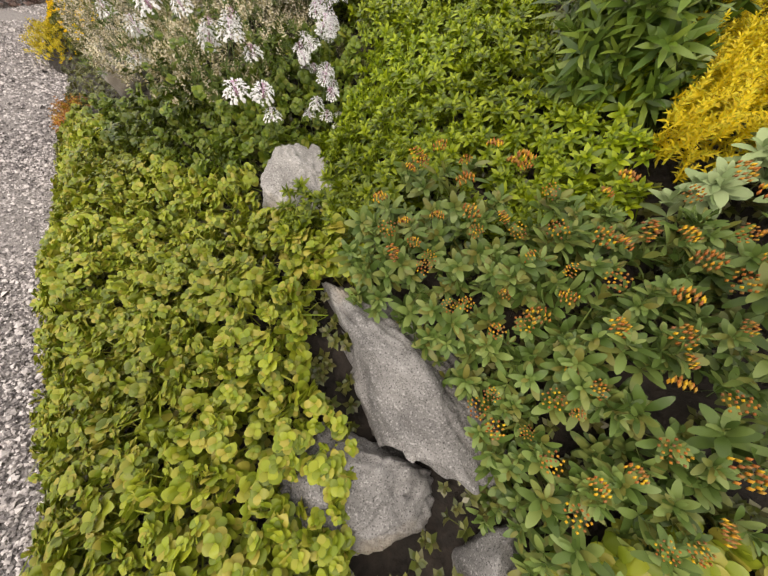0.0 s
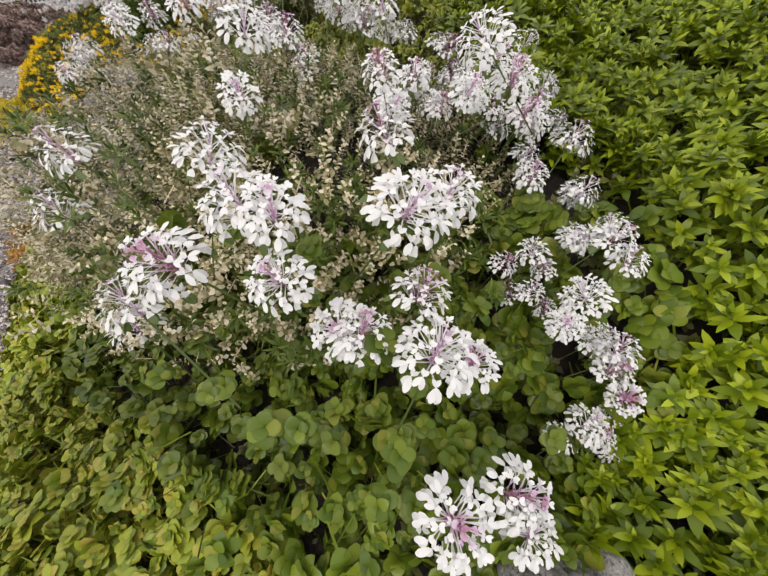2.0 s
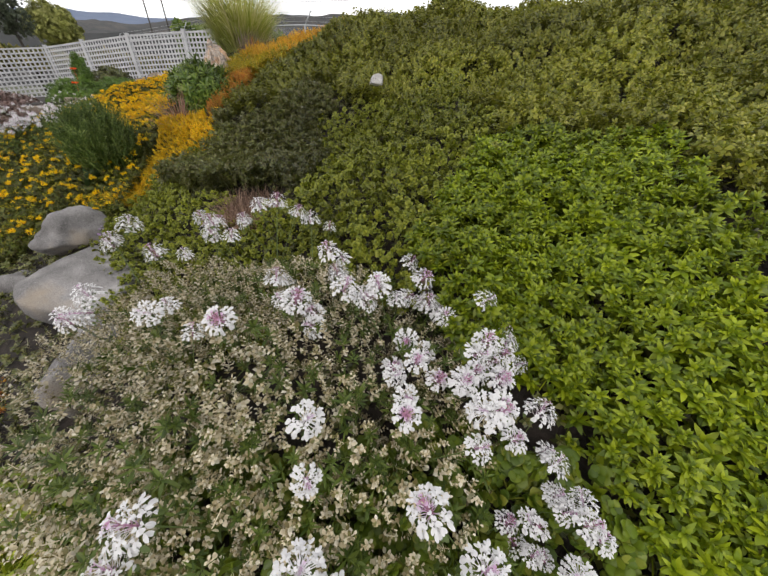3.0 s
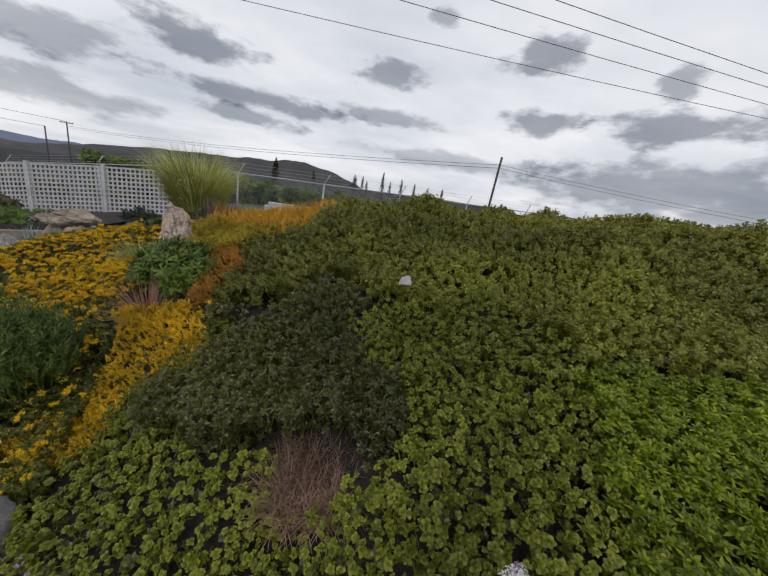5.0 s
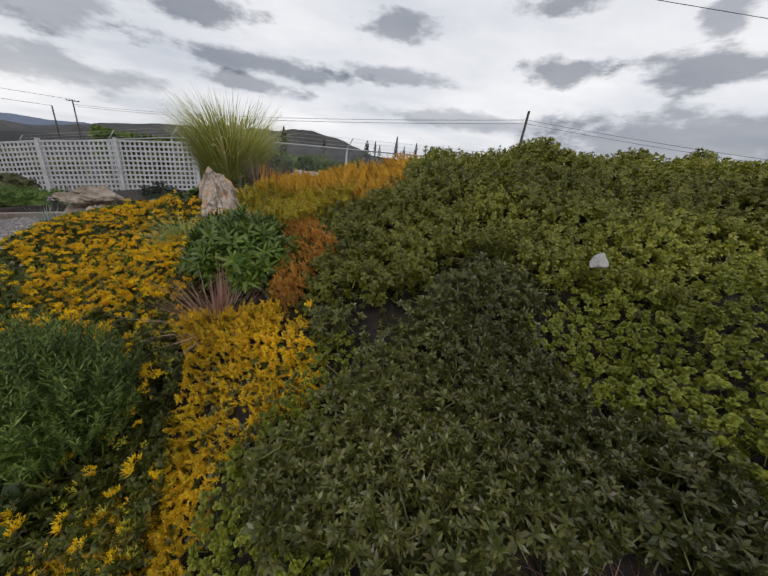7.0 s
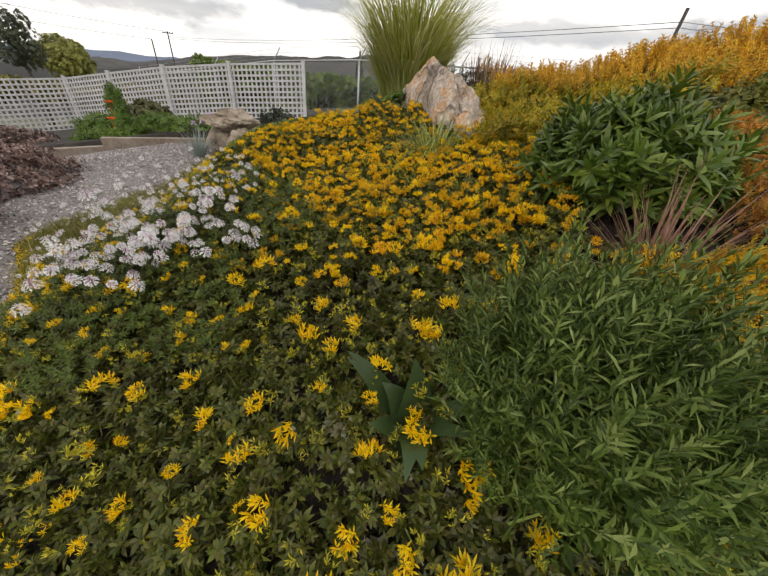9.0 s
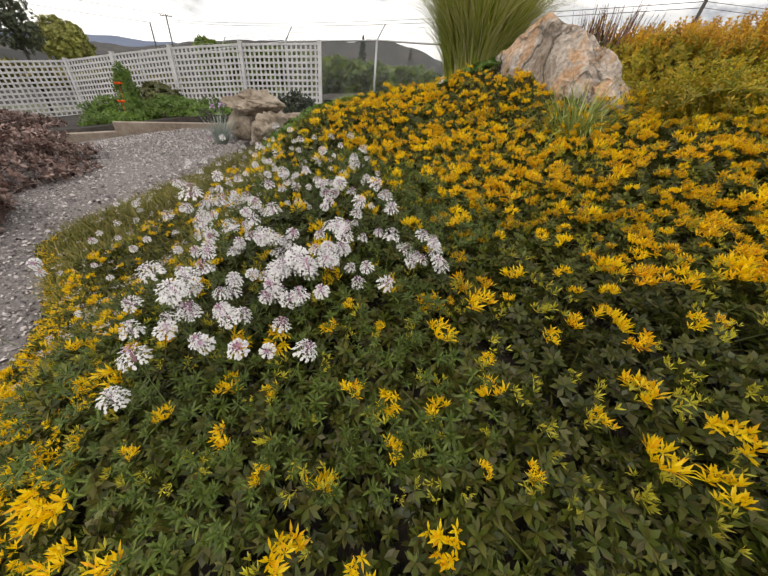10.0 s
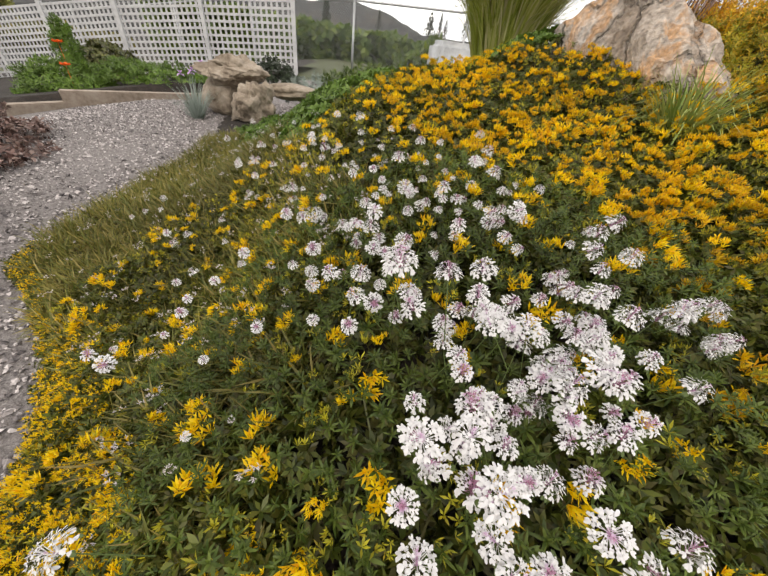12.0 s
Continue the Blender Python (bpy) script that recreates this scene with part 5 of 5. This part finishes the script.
# ---- gravel ----
def pebbles(name, count, seed, box_, size, label):
    rg = np.random.default_rng(seed)
    n = count
    d0, d1, s0, s1 = box_
    d, s = d1 - (d1 - d0) * rg.random(n) ** 1.7 - 0.7, rg.uniform(s0, s1, n)
    x, y = 0.656 * d - 0.754 * s, 0.754 * d + 0.656 * s
    if s1 > 7:
        # the far stretch, west of the bed
        x, y = rg.uniform(-8.4, -5.4, n), rg.uniform(3.6, 9.6, n)
        x, y = x[bed_depth(x, y) < 0.02], y[bed_depth(x, y) < 0.02]
        n = len(x)
    shapes = []
    for k in range(6):
        r2 = np.random.default_rng(seed + k)
        v = np.array([[1, 0, 0], [0, 1, 0], [-1, 0, 0], [0, -1, 0], [0.5, 0.4, 0.6], [-0.5, 0.1, 0.7]], float) * r2.uniform(0.6, 1.25, (6, 1)) + r2.normal(0, 0.12, (6, 3))
        t = np.array([(0, 1, 4), (1, 2, 5), (1, 5, 4), (2, 3, 5), (3, 0, 4), (3, 4, 5)])
        shapes.append((v, t, np.zeros((0, 4), int)))
    p = np.stack([x, y, rg.uniform(0.0, 0.004, n) - fall(x)], -1)
    nz = np.tile([0.0, 0, 1], (n, 1))
    me = spread(name, shapes, p, nz, size * rg.lognormal(0, 0.38, n), M["pebble"], seed, 0.5)
    me.polygons.foreach_set("use_smooth", np.zeros(len(me.polygons), bool))
    return tagged(new(name, me), label, "gravel", kind="stuff")


pebbles("gravel_stones", 50000, 91, (-1.25, 0.08, -1.0, 2.9), 0.006, "loose pale grey crushed gravel on the path")
pebbles("gravel_stones", 16000, 92, (-2.0, 0.1, 2.9, 6.5), 0.009, "loose pale grey gravel farther along the path")


pebbles("gravel_stones", 30000, 93, (0, 0, 0, 8), 0.0078, "loose pinkish grey gravel on the path's far stretch")


# ---- lattice fence ----
FENCE = [(-6.6, 13.6, 0.02), (-8.88, 13.68, -0.19), (-11.1, 13.87, -0.46), (-13.3, 14.3, -0.79), (-15.4, 14.8, -1.11), (-17.1, 13.25, -1.35), (-18.75, 11.7, -1.6)]
LATTICE_H = 1.66


def lattice_panel(bm, length, height):
    pitch = 0.135
    n = int(round((length - 0.1) / pitch))
    m = int(round((height - 0.12) / pitch))
    return [0.05 + (j + 0.5) * (length - 0.1) / n for j in range(n)], [0.06 + j * (height - 0.12) / m for j in range(m + 1)]


def slat(name, x0, y0, z0, x1, y1, z1):
    bm = bmesh.new()
    box(bm, x0, y0, z0, x1, y1, z1)
    return bm_mesh(name, bm, M["lattice"])


POST = slat("post", -0.045, -0.045, -0.4, 0.045, 0.045, LATTICE_H + 0.01)
CAP = slat("post_cap", -0.05, -0.05, LATTICE_H + 0.01, 0.05, 0.05, LATTICE_H + 0.025)
UPRIGHT = slat("upright_slat", -0.026, -0.016, 0.04, 0.026, -0.001, LATTICE_H - 0.03)
for k in range(len(FENCE)):
    a = Vector(FENCE[k])
    post = tagged(new("fence_post", POST), "weathered white square fence post", "fence post", "lattice fence posts")
    post.location = a
    c = part("post_cap", CAP, post)
    if k + 1 == len(FENCE):
        break
    b = Vector(FENCE[k + 1])
    flat = Vector((b.x - a.x, b.y - a.y, 0))
    length = flat.length
    panel = tagged(new("lattice_panel"), "weathered white square lattice fence panel", "fence", "lattice fence panels")
    slope = (b.z - a.z) / length
    panel.matrix_world = Matrix.Translation(a) @ Matrix.Rotation(math.atan2(flat.y, flat.x), 4, "Z")
    xs, zs = lattice_panel(None, length, LATTICE_H)
    cross = slat("cross_slat", 0.05, 0.001, -0.026, length - 0.05, 0.016, 0.026)
    for v in cross.vertices:
        v.co.z += slope * v.co.x
    for x in xs:
        o = part("upright_slat", UPRIGHT, panel)
        o.location = (x, 0, slope * x)
    for z in zs:
        o = part("cross_slat", cross, panel)
        o.location = (0, 0, z)


# ---- chain-link fence with barbed-wire arms ----
def tube(points, r, material, name, sides=4):
    """A wire or rail through the points, as a thin tube."""
    P = np.array(points, float)
    V, Q = [], []
    n = len(P)
    for k in range(n):
        t = P[min(k + 1, n - 1)] - P[max(k - 1, 0)]
        t /= np.linalg.norm(t)
        u = np.cross(t, [0, 0, 1.0])
        u /= np.linalg.norm(u) + 1e-9
        w = np.cross(u, t)
        for j in range(sides):
            a = 6.2832 * j / sides
            V.append(P[k] + r * (math.cos(a) * u + math.sin(a) * w))
    for k in range(n - 1):
        for j in range(sides):
            Q.append((k * sides + j, k * sides + (j + 1) % sides, (k + 1) * sides + (j + 1) % sides, (k + 1) * sides + j))
    return mesh_of(name, np.array(V), np.array(Q), material)


CHAIN = [(-19.0, 23.0, 0.6), (-12.0, 18.6, 1.35), (-8.5, 16.4, 1.72), (-5.2, 15.4, 1.96), (-1.8, 15.4, 2.08), (1.6, 15.6, 2.2), (5.0, 15.8, 2.3), (8.4, 16.0, 2.42), (12, 16.2, 2.55), (16, 16.4, 2.7)]
chain = tagged(new("chain_link_fence"), "galvanised chain-link fence with barbed-wire arms behind the garden", "fence")
part("top_rail", tube(CHAIN, 0.03, M["galvanised"], "top_rail", 6), chain)
for x, y, z in CHAIN:
    bm = bmesh.new()
    rod(bm, (x, y, z - 2.3), (x, y, z), 0.035)
    rod(bm, (x, y, z), (x + 0.22, y + 0.1, z + 0.42), 0.02)
    part("post", bm_mesh("post", bm, M["galvanised"], True), chain)
for h in (0.12, 0.26, 0.4):
    part("barbed_wire", tube([(x + h * 0.52, y + h * 0.24, z + h) for x, y, z in CHAIN], 0.004, M["galvanised"], "barbed_wire"), chain)
# the diamond mesh of the two bays beside the lattice fence
V, Q, n = [], [], 0
for (x0, y0, z0), (x1, y1, z1) in zip(CHAIN[2:5], CHAIN[3:6]):
    a, b = np.array([x0, y0, z0]), np.array([x1, y1, z1])
    L_ = np.linalg.norm(b - a)
    u = (b - a) / L_
    for sgn in (1, -1):
        for k in np.arange(-1.9, L_, 0.075):
            s0, s1 = (k, k + 1.9) if sgn > 0 else (k + 1.9, k)
            lo, hi = sorted((s0, s1))
            if hi <= 0 or lo >= L_:
                continue
            c0, c1 = np.clip([s0, s1], 0, L_)
            f0, f1 = (c0 - s0) / (s1 - s0), (c1 - s0) / (s1 - s0)
            p, q = a + u * c0 + np.array([0, 0, -1.9 + 1.9 * f0]), a + u * c1 + np.array([0, 0, -1.9 + 1.9 * f1])
            o = np.array([0, 0, 0.0028])
            V += [p - o, q - o, q + o, p + o]
            Q.append((n, n + 1, n + 2, n + 3))
            n += 4
part("wire_mesh", mesh_of("wire_mesh", np.array(V), np.array(Q), M["galvanised"]), chain, "diamond wire mesh")


# ---- poles and wires ----
def toward(az, el, dist):
    a, e = radians(az), radians(el)
    return (-2.2 - math.sin(a) * dist, 2.2 + math.cos(a) * dist, 1.6 + math.tan(e) * dist)


def power_pole(az, el, dist, arm, label, lean=0.0):
    x, y, z = toward(az, el, dist)
    base = tagged(new("power_pole"), label, "power pole")
    base.location = (x, y, z - 9)
    bm = bmesh.new()
    rod(bm, (0, 0, -6), (lean, 0, 9), 0.16, 0.12, 10)
    part("shaft", bm_mesh("shaft", bm, M["pole_wood"], True), base)
    if arm:
        bm = bmesh.new()
        box(bm, -1.3, -0.06, 8.65, 1.3, 0.06, 8.8)
        part("cross_arm", bm_mesh("cross_arm", bm, M["pole_wood"]), base)
        for dx in (-1.2, -0.5, 0.5, 1.2):
            bm = bmesh.new()
            rod(bm, (dx, 0, 8.8), (dx, 0, 9.02), 0.05)
            part("insulator", bm_mesh("insulator", bm, M["pole_wood"], True), base)
    return Vector((x + lean, y, z))


T_POLE = power_pole(33.5, 3.4, 105, True, "dark wooden power pole with a cross arm")
STUB = power_pole(35.4, 2.4, 98, False, "dark wooden power pole without arms")
R_POLE = power_pole(-29.6, 10.4, 38, False, "slender grey power pole beyond the mound", 0.4)


def cable(a, b, sag, label, r=0.012):
    a, b = Vector(a), Vector(b)
    pts = [tuple(a.lerp(b, t) - Vector((0, 0, sag * 4 * t * (1 - t)))) for t in np.linspace(0, 1, 25)]
    tagged(new("power_line", tube(pts, r, M["wire"], "power_line")), label, "power line", "power lines")


END = Vector(toward(-75, 4.5, 60))
for dz in (-0.9, -1.25):
    cable(T_POLE + Vector((0, 0, dz)), R_POLE + Vector((0, 0, dz + 0.1)), 0.9, "black power line between the poles", 0.022)
    cable(R_POLE + Vector((0, 0, dz + 0.1)), END + Vector((0, 0, dz)), 0.5, "black power line running off over the mound", 0.016)
cable(T_POLE, Vector(toward(60, 4, 90)), 0.6, "black power line beyond the lattice fence", 0.03)
cable(STUB, Vector(toward(60, 3, 90)), 0.6, "black power line beyond the lattice fence", 0.03)
for dist, az in ((11.0, -6.0), (9.2, -2.0), (8.2, -1.0), (7.5, 0.0)):
    t = Vector((math.cos(radians(az)), math.sin(radians(az)), 0))
    c = Vector((-1.86, 1.68, 7.6)) + Vector((-t.y, t.x, 0)) * dist
    cable(c - t * 45, c + t * 45, 0.9, "thin overhead line crossing above the garden", 0.009)


# ---- hills ----
def ridge(name, dist, depth, profile, material, seed, label):
    az = np.linspace(profile[0][0], profile[-1][0], 160)
    el = np.interp(az, [p[0] for p in profile], [p[1] for p in profile])
    el = el + (wave(az * 1.0, az * 0 + seed, 2.6) - 0.5) * 0.35 + (wave(az, az * 0 + seed + 5, 0.7) - 0.5) * 0.12
    V = []
    rows = [(-40, 0.0), (0.35, 0.5), (0.7, 0.85), (1.0, 1.0), (0.8, 1.3)]
    for j, (k, back) in enumerate(rows):
        r = dist + depth * back
        top = 1.6 + np.tan(np.radians(el)) * r
        z = np.full_like(az, -40.0) if k < 0 else -30 + (top + 30) * k + (wave(az * 3, az * 0 + j, 1.0) - 0.5) * dist * 0.008 * (k < 1)
        V.append(np.stack([-2.2 - np.sin(np.radians(az)) * r, 2.2 + np.cos(np.radians(az)) * r, z], -1))
    n, m = len(az), len(rows)
    i = (np.arange(m - 1)[:, None] * n + np.arange(n - 1)[None]).ravel()
    me = mesh_of(name, np.concatenate(V), np.stack([i, i + 1, i + n + 1, i + n], -1), material)
    return tagged(new(name, me), label, "hills", kind="structure")


ridge("backdrop_hills", 700, 300, [(-14, -1.0), (-8, 0.6), (-4, 2.6), (0, 3.6), (4, 4.4), (10, 3.6), (18, 2.9), (24, 2.2), (31, 1.2), (37, 0.2), (44, 0.0), (60, -0.2)], M["hill"], 3, "dark wooded hills across the valley")
# the far ridge gets its haze from its blue base colour
ridge("backdrop_far_hills", 2000, 700, [(-30, -0.6), (10, 0.6), (20, 1.6), (25, 1.7), (30, 1.0), (36, 0.9), (39, 1.1), (43, 0.8), (50, 0.4), (70, 0.4)], M["hazed_hill"], 8, "distant mountain ridge, blue haze put into its colour")
ridge("backdrop_orchard", 160, 60, [(-70, 0.6), (-40, 1.4), (-24, 2.2), (-13, 1.9), (0, 1.3), (12, 0.9), (24, 0.2), (34, -0.6), (48, -1.6), (75, -1.6)], M["hill"], 11, "green orchard belt below the hills")


# ---- trees and shrubs beyond ----
R_TREE = [rosette([(6, 1.0, 0.3, 0), (4, 0.8, 0.8, 0.1)], k + 120, 0.5, 0.26, 0.7, 0.0, lite=True) for k in range(4)]


def tree(name, az, el, base_el, dist, width, material, count, seed, label, conical=False):
    x, y, top = toward(az, el, dist)
    zb = toward(az, base_el, dist)[2]
    h = top - zb
    base = tagged(new(name), label, "tree")
    base.location = (x, y, zb)
    bm = bmesh.new()
    rod(bm, (0, 0, -3), (0, 0, h * 0.55), h * 0.03 + 0.05, h * 0.012, 8)
    rg = np.random.default_rng(seed)
    for k in range(7):
        a = k * 2.4
        rod(bm, (0, 0, h * (0.25 + 0.05 * k)), (math.cos(a) * width * 0.3, math.sin(a) * width * 0.3, h * (0.45 + 0.07 * k)), h * 0.012 + 0.02, 0.02, 6)
    part("trunk", bm_mesh("trunk", bm, M["pole_wood"], True), base)
    u = rg.normal(0, 1, (count, 3))
    u /= np.linalg.norm(u, axis=1, keepdims=True)
    r = rg.random(count) ** 0.4 * (0.7 + 0.5 * wave(u[:, 0] * 2 + seed, u[:, 2] * 3 + u[:, 1], 0.8))
    p = u * r[:, None] * np.array([width / 2, width / 2, h * 0.5]) + np.array([0, 0, h * 0.52])
    if conical:
        t = rg.random(count)
        a = rg.random(count) * 6.283
        q = width / 2 * (1 - t) ** 0.8 * np.sqrt(rg.random(count)) * (0.6 + 0.6 * wave(t * 6 + seed, t * 0, 0.5))
        p = np.stack([q * np.cos(a), q * np.sin(a), h * (0.05 + 0.97 * t)], -1)
        u = np.stack([np.cos(a), np.sin(a), a * 0 + 0.3], -1)
    part("crown", spread("crown", R_TREE, p, u, rg.uniform(0.6, 1.2, count) * max(width, h * 0.5) * 0.12, material, seed, 0.7), base)
    return base


tree("willow_tree", 44.8, 0.9, -3.0, 40, 3.6, M["willow"], 2200, 131, "rounded yellow-green willow tree beyond the fence")
tree("dark_tree", 48.2, 2.8, -3.0, 34, 2.6, M["feathery"], 800, 132, "dark ragged tree beyond the fence")
tree("conifer_tree", 8.4, 4.2, 0.0, 130, 4.5, M["conifer"], 700, 133, "lone dark conifer below the hills", True)
for az, el, w in ((-10.2, 5.2, 1.1), (-13.6, 4.6, 1.2), (-5.2, 4.0, 2.0), (-6.6, 4.1, 0.9), (-7.4, 3.6, 1.0), (-11.6, 3.9, 1.0), (-16.0, 4.2, 1.0), (-18.4, 4.0, 1.1), (-21.0, 4.1, 1.2), (2.0, 3.6, 1.2)):
    tree("young_conifer", az, el - 0.2, 1.2, 70, w * 1.3, M["conifer"], 260, int(200 + az * 7), "slim young dark conifer in a row beyond the fence", True)


def thicket(name, az0, az1, el, dist, count, size, material, seed, label):
    rg = np.random.default_rng(seed)
    az = rg.uniform(az0, az1, count)
    d = dist + rg.uniform(-3, 5, count)
    top = el + (wave(az, az * 0 + seed, 1.6) - 0.5) * 1.4
    e = top - (top + 5) * rg.random(count) ** 2
    p = np.array([toward(a, b, c) for a, b, c in zip(az, e, d)])
    u = np.tile([0.2, -1.0, 0.5], (count, 1)) + rg.normal(0, 0.5, (count, 3))
    u /= np.linalg.norm(u, axis=1, keepdims=True)
    tagged(new(name, spread(name, R_TREE, p, u, rg.uniform(0.6, 1.3, count) * size, material, seed, 0.6)), label, "bushes", kind="stuff")


thicket("far_thicket", -4, 32, -0.2, 30, 2600, 1.0, M["shrub_leaf"], 171, "dull green scrub beyond the chain-link fence")
thicket("far_thicket", 34, 60, -4.0, 34, 1500, 1.0, M["meadow"], 172, "olive scrub beyond the lattice fence")


# ---- far end of the path ----
def timber(at, size, turn, label):
    bm = bmesh.new()
    sx, sy, sz = size
    box(bm, -sx / 2, -sy / 2, -0.1, sx / 2, sy / 2, sz)
    bmesh.ops.bevel(bm, geom=bm.edges[:], offset=0.012, segments=2, affect="EDGES")
    ob = new("timber_edging", bm_mesh("timber_edging", bm, M["timber"]))
    ob.matrix_world = Matrix.Translation(at) @ Matrix.Rotation(radians(turn), 4, "Z")
    return tagged(ob, label, "timber edging", "timber edging")


timber((-7.75, 8.75, -0.05), (2.0, 0.14, 0.13), 38, "weathered brown timber edging at the path's end")
timber((-8.85, 7.6, -0.2), (1.5, 0.14, 0.15), 58, "weathered brown timber edging beside the clipped shrub")
path_bank = grid_mesh("far_bed_soil", np.linspace(-20, -7.0, 50), np.linspace(7.5, 20, 50), lambda X, Y: np.where((Y - 9.0) - 0.78 * (X + 8.05) > 0.1, 0.12 + 0.05 * wave(X, Y, 0.8) - fall(X), -0.3), M["soil"])
tagged(new("far_bed_soil", path_bank), "dark soil bed before the lattice fence", "soil", kind="structure")
dome("clipped_brown_shrub", (-7.95, 5.45, 0.0), (0.95, 1.15, 0.38), 4200, R_TWIG, M["twig"], 141, (0.8, 1.3), inner=0.2, tip=0.6, label="low spreading purple-brown leafless shrub beside the path")
dome("clipped_brown_shrub", (-7.0, 4.2, 0.05), (0.65, 0.9, 0.34), 2600, R_TWIG, M["twig"], 142, (0.8, 1.3), inner=0.2, tip=0.6, label="low purple-brown shrub at the gravel's far side")
dome("green_patch", (-8.9, 6.1, 0.0), (0.4, 0.4, 0.3), 400, R_LANCE, M["herb"], 143, (0.7, 1.1), label="light green herb tuft beside the brown shrub")
dome("poppy_plant", (-9.5, 9.55, -0.2), (0.75, 0.55, 0.4), 900, R_LANCE, M["herb"], 144, (1.0, 1.8), label="green poppy foliage at the path's end")
dome("climbing_rose", (-9.75, 10.1, 0.2), (0.17, 0.17, 0.55), 420, R_LANCE, M["herb"], 145, (0.8, 1.4), label="upright green climber against the lattice")
dome("dark_shrub", (-9.75, 11.0, -0.05), (0.62, 0.45, 0.5), 1100, R_TWIG, M["dark_mat"], 146, (1.2, 2.0), label="dark twiggy shrub against the lattice fence")
dome("border_herbs", (-8.3, 10.0, 0.05), (1.3, 0.5, 0.26), 1200, R_LANCE, M["herb"], 147, (0.9, 1.5), label="low green border plants before the lattice fence", kind="stuff")
dome("dark_low_shrub", (-6.5, 11.0, 0.24), (0.5, 0.35, 0.3), 500, R_TWIG, M["conifer"], 148, (1.0, 1.6), label="low dark shrub beside the stacked rocks")
dome("brown_litter_shrub", (-11.6, 8.6, -0.5), (1.6, 1.2, 0.4), 2200, R_TWIG, M["twig"], 149, (1.2, 2.0), label="brown leafless undergrowth beside the fence")
grass_clump("grey_grass_tuft", (-6.7, 7.9, -0.02), 120, 0.48, 0.014, 0.9, 0.5, M["blue_herb"], 150, 0.06, "silver-grey iris leaves at the foot of the stones", "plant", 4)
dome("silver_herb", (-5.2, 8.9, 0.25), (0.7, 0.4, 0.3), 500, R_LANCE, M["blue_herb"], 151, (0.7, 1.2), label="silver-leaved herb near the fence")
dome("green_shrub", (-4.3, 8.9, 0.35), (0.9, 0.6, 0.42), 900, R_LANCE, M["shrub_leaf"], 152, (1.0, 1.6), label="green leafy shrub behind the bed")


def poppy(at):
    s = Shape()
    for k in range(6):
        v, f = leaf(0.075, 0.085, 1.0, 0.7, 0.15, -0.2)
        s.add(turn_z(v, k * 1.05), f)
    s.stem(0.3, 0.003)
    v, t, q = s.done()
    ob = new("poppy_flower", mesh_of("poppy_flower", v, [t, q], M["poppy"]))
    ob.location = at
    return tagged(ob, "orange-red oriental poppy flower", "flower", "poppies")


poppy((-9.17, 9.2, 0.22))
poppy((-9.5, 9.65, 0.46))

def iris(x, y, h, seed):
    """A lilac iris: falls and standards on a stiff stalk."""
    rg = np.random.default_rng(seed)
    s = Shape()
    for k in range(6):
        v, f = leaf(0.055, 0.036, 1.0, 1.0 if k % 2 else -0.25, 0.3, 0.2, 0.0, True)
        s.add(turn_z(v, k * 1.047 + rg.normal(0, 0.1)), f)
    v, t, q = s.done()
    base = tagged(new("iris_flower"), "pale lilac iris flower on a green stalk beside the rocks", "flower", "irises")
    base.location = (x, y, 0)
    o = part("petals", mesh_of("petals", v, [t, q], M["violet"]), base, "pale lilac petals")
    o.location = (0, 0, h)
    bm = bmesh.new()
    rod(bm, (0, 0, -0.02), (0, 0, h + 0.01), 0.006, 0.004, 6)
    part("stalk", bm_mesh("stalk", bm, M["strap"], True), base, "green stalk")


for k, (x, y, h) in enumerate(((-7.0, 8.65, 0.45), (-7.1, 8.8, 0.4), (-6.95, 8.85, 0.52), (-7.2, 8.7, 0.38))):
    iris(x, y, h, 300 + k)

# the pale box behind the crest
bm = bmesh.new()
box(bm, -0.75, -0.4, -1.2, 0.75, 0.4, 0.4)
bmesh.ops.bevel(bm, geom=bm.edges[:], offset=0.1, segments=3, affect="EDGES")
tank = tagged(new("storage_box", bm_mesh("storage_box", bm, M["galvanised"], True)), "pale grey rounded storage box behind the mound", "box")
tank.location = (-2.6, 11.0, 0.85)
tank.rotation_euler = (0, 0, radians(8))

# small plants along the gravel edge
dome("orange_stonecrop", (-2.5, 1.5, 0.06), (0.2, 0.16, 0.14), 420, R_MOSS, M["rust"], 161, (1.0, 1.6), label="orange-red stonecrop tuft at the gravel edge", category="stonecrop")
dome("yellow_tuft", (-3.9, 2.45, 0.1), (0.2, 0.2, 0.22), 500, R_MOSS, M["lemon"], 162, (1.0, 1.6), label="yellow stonecrop hummock at the gravel edge", category="stonecrop")
flower_spray("violet_flowers", [(-2.5, 2.2), (-2.4, 2.2), (-2.4, 2.32), (-2.5, 2.32)], 300, STARS_SMALL, M["violet"], 0.14, 163, (0.8, 1.1), label="small violet flower behind the edging stones", ragged=0.01)
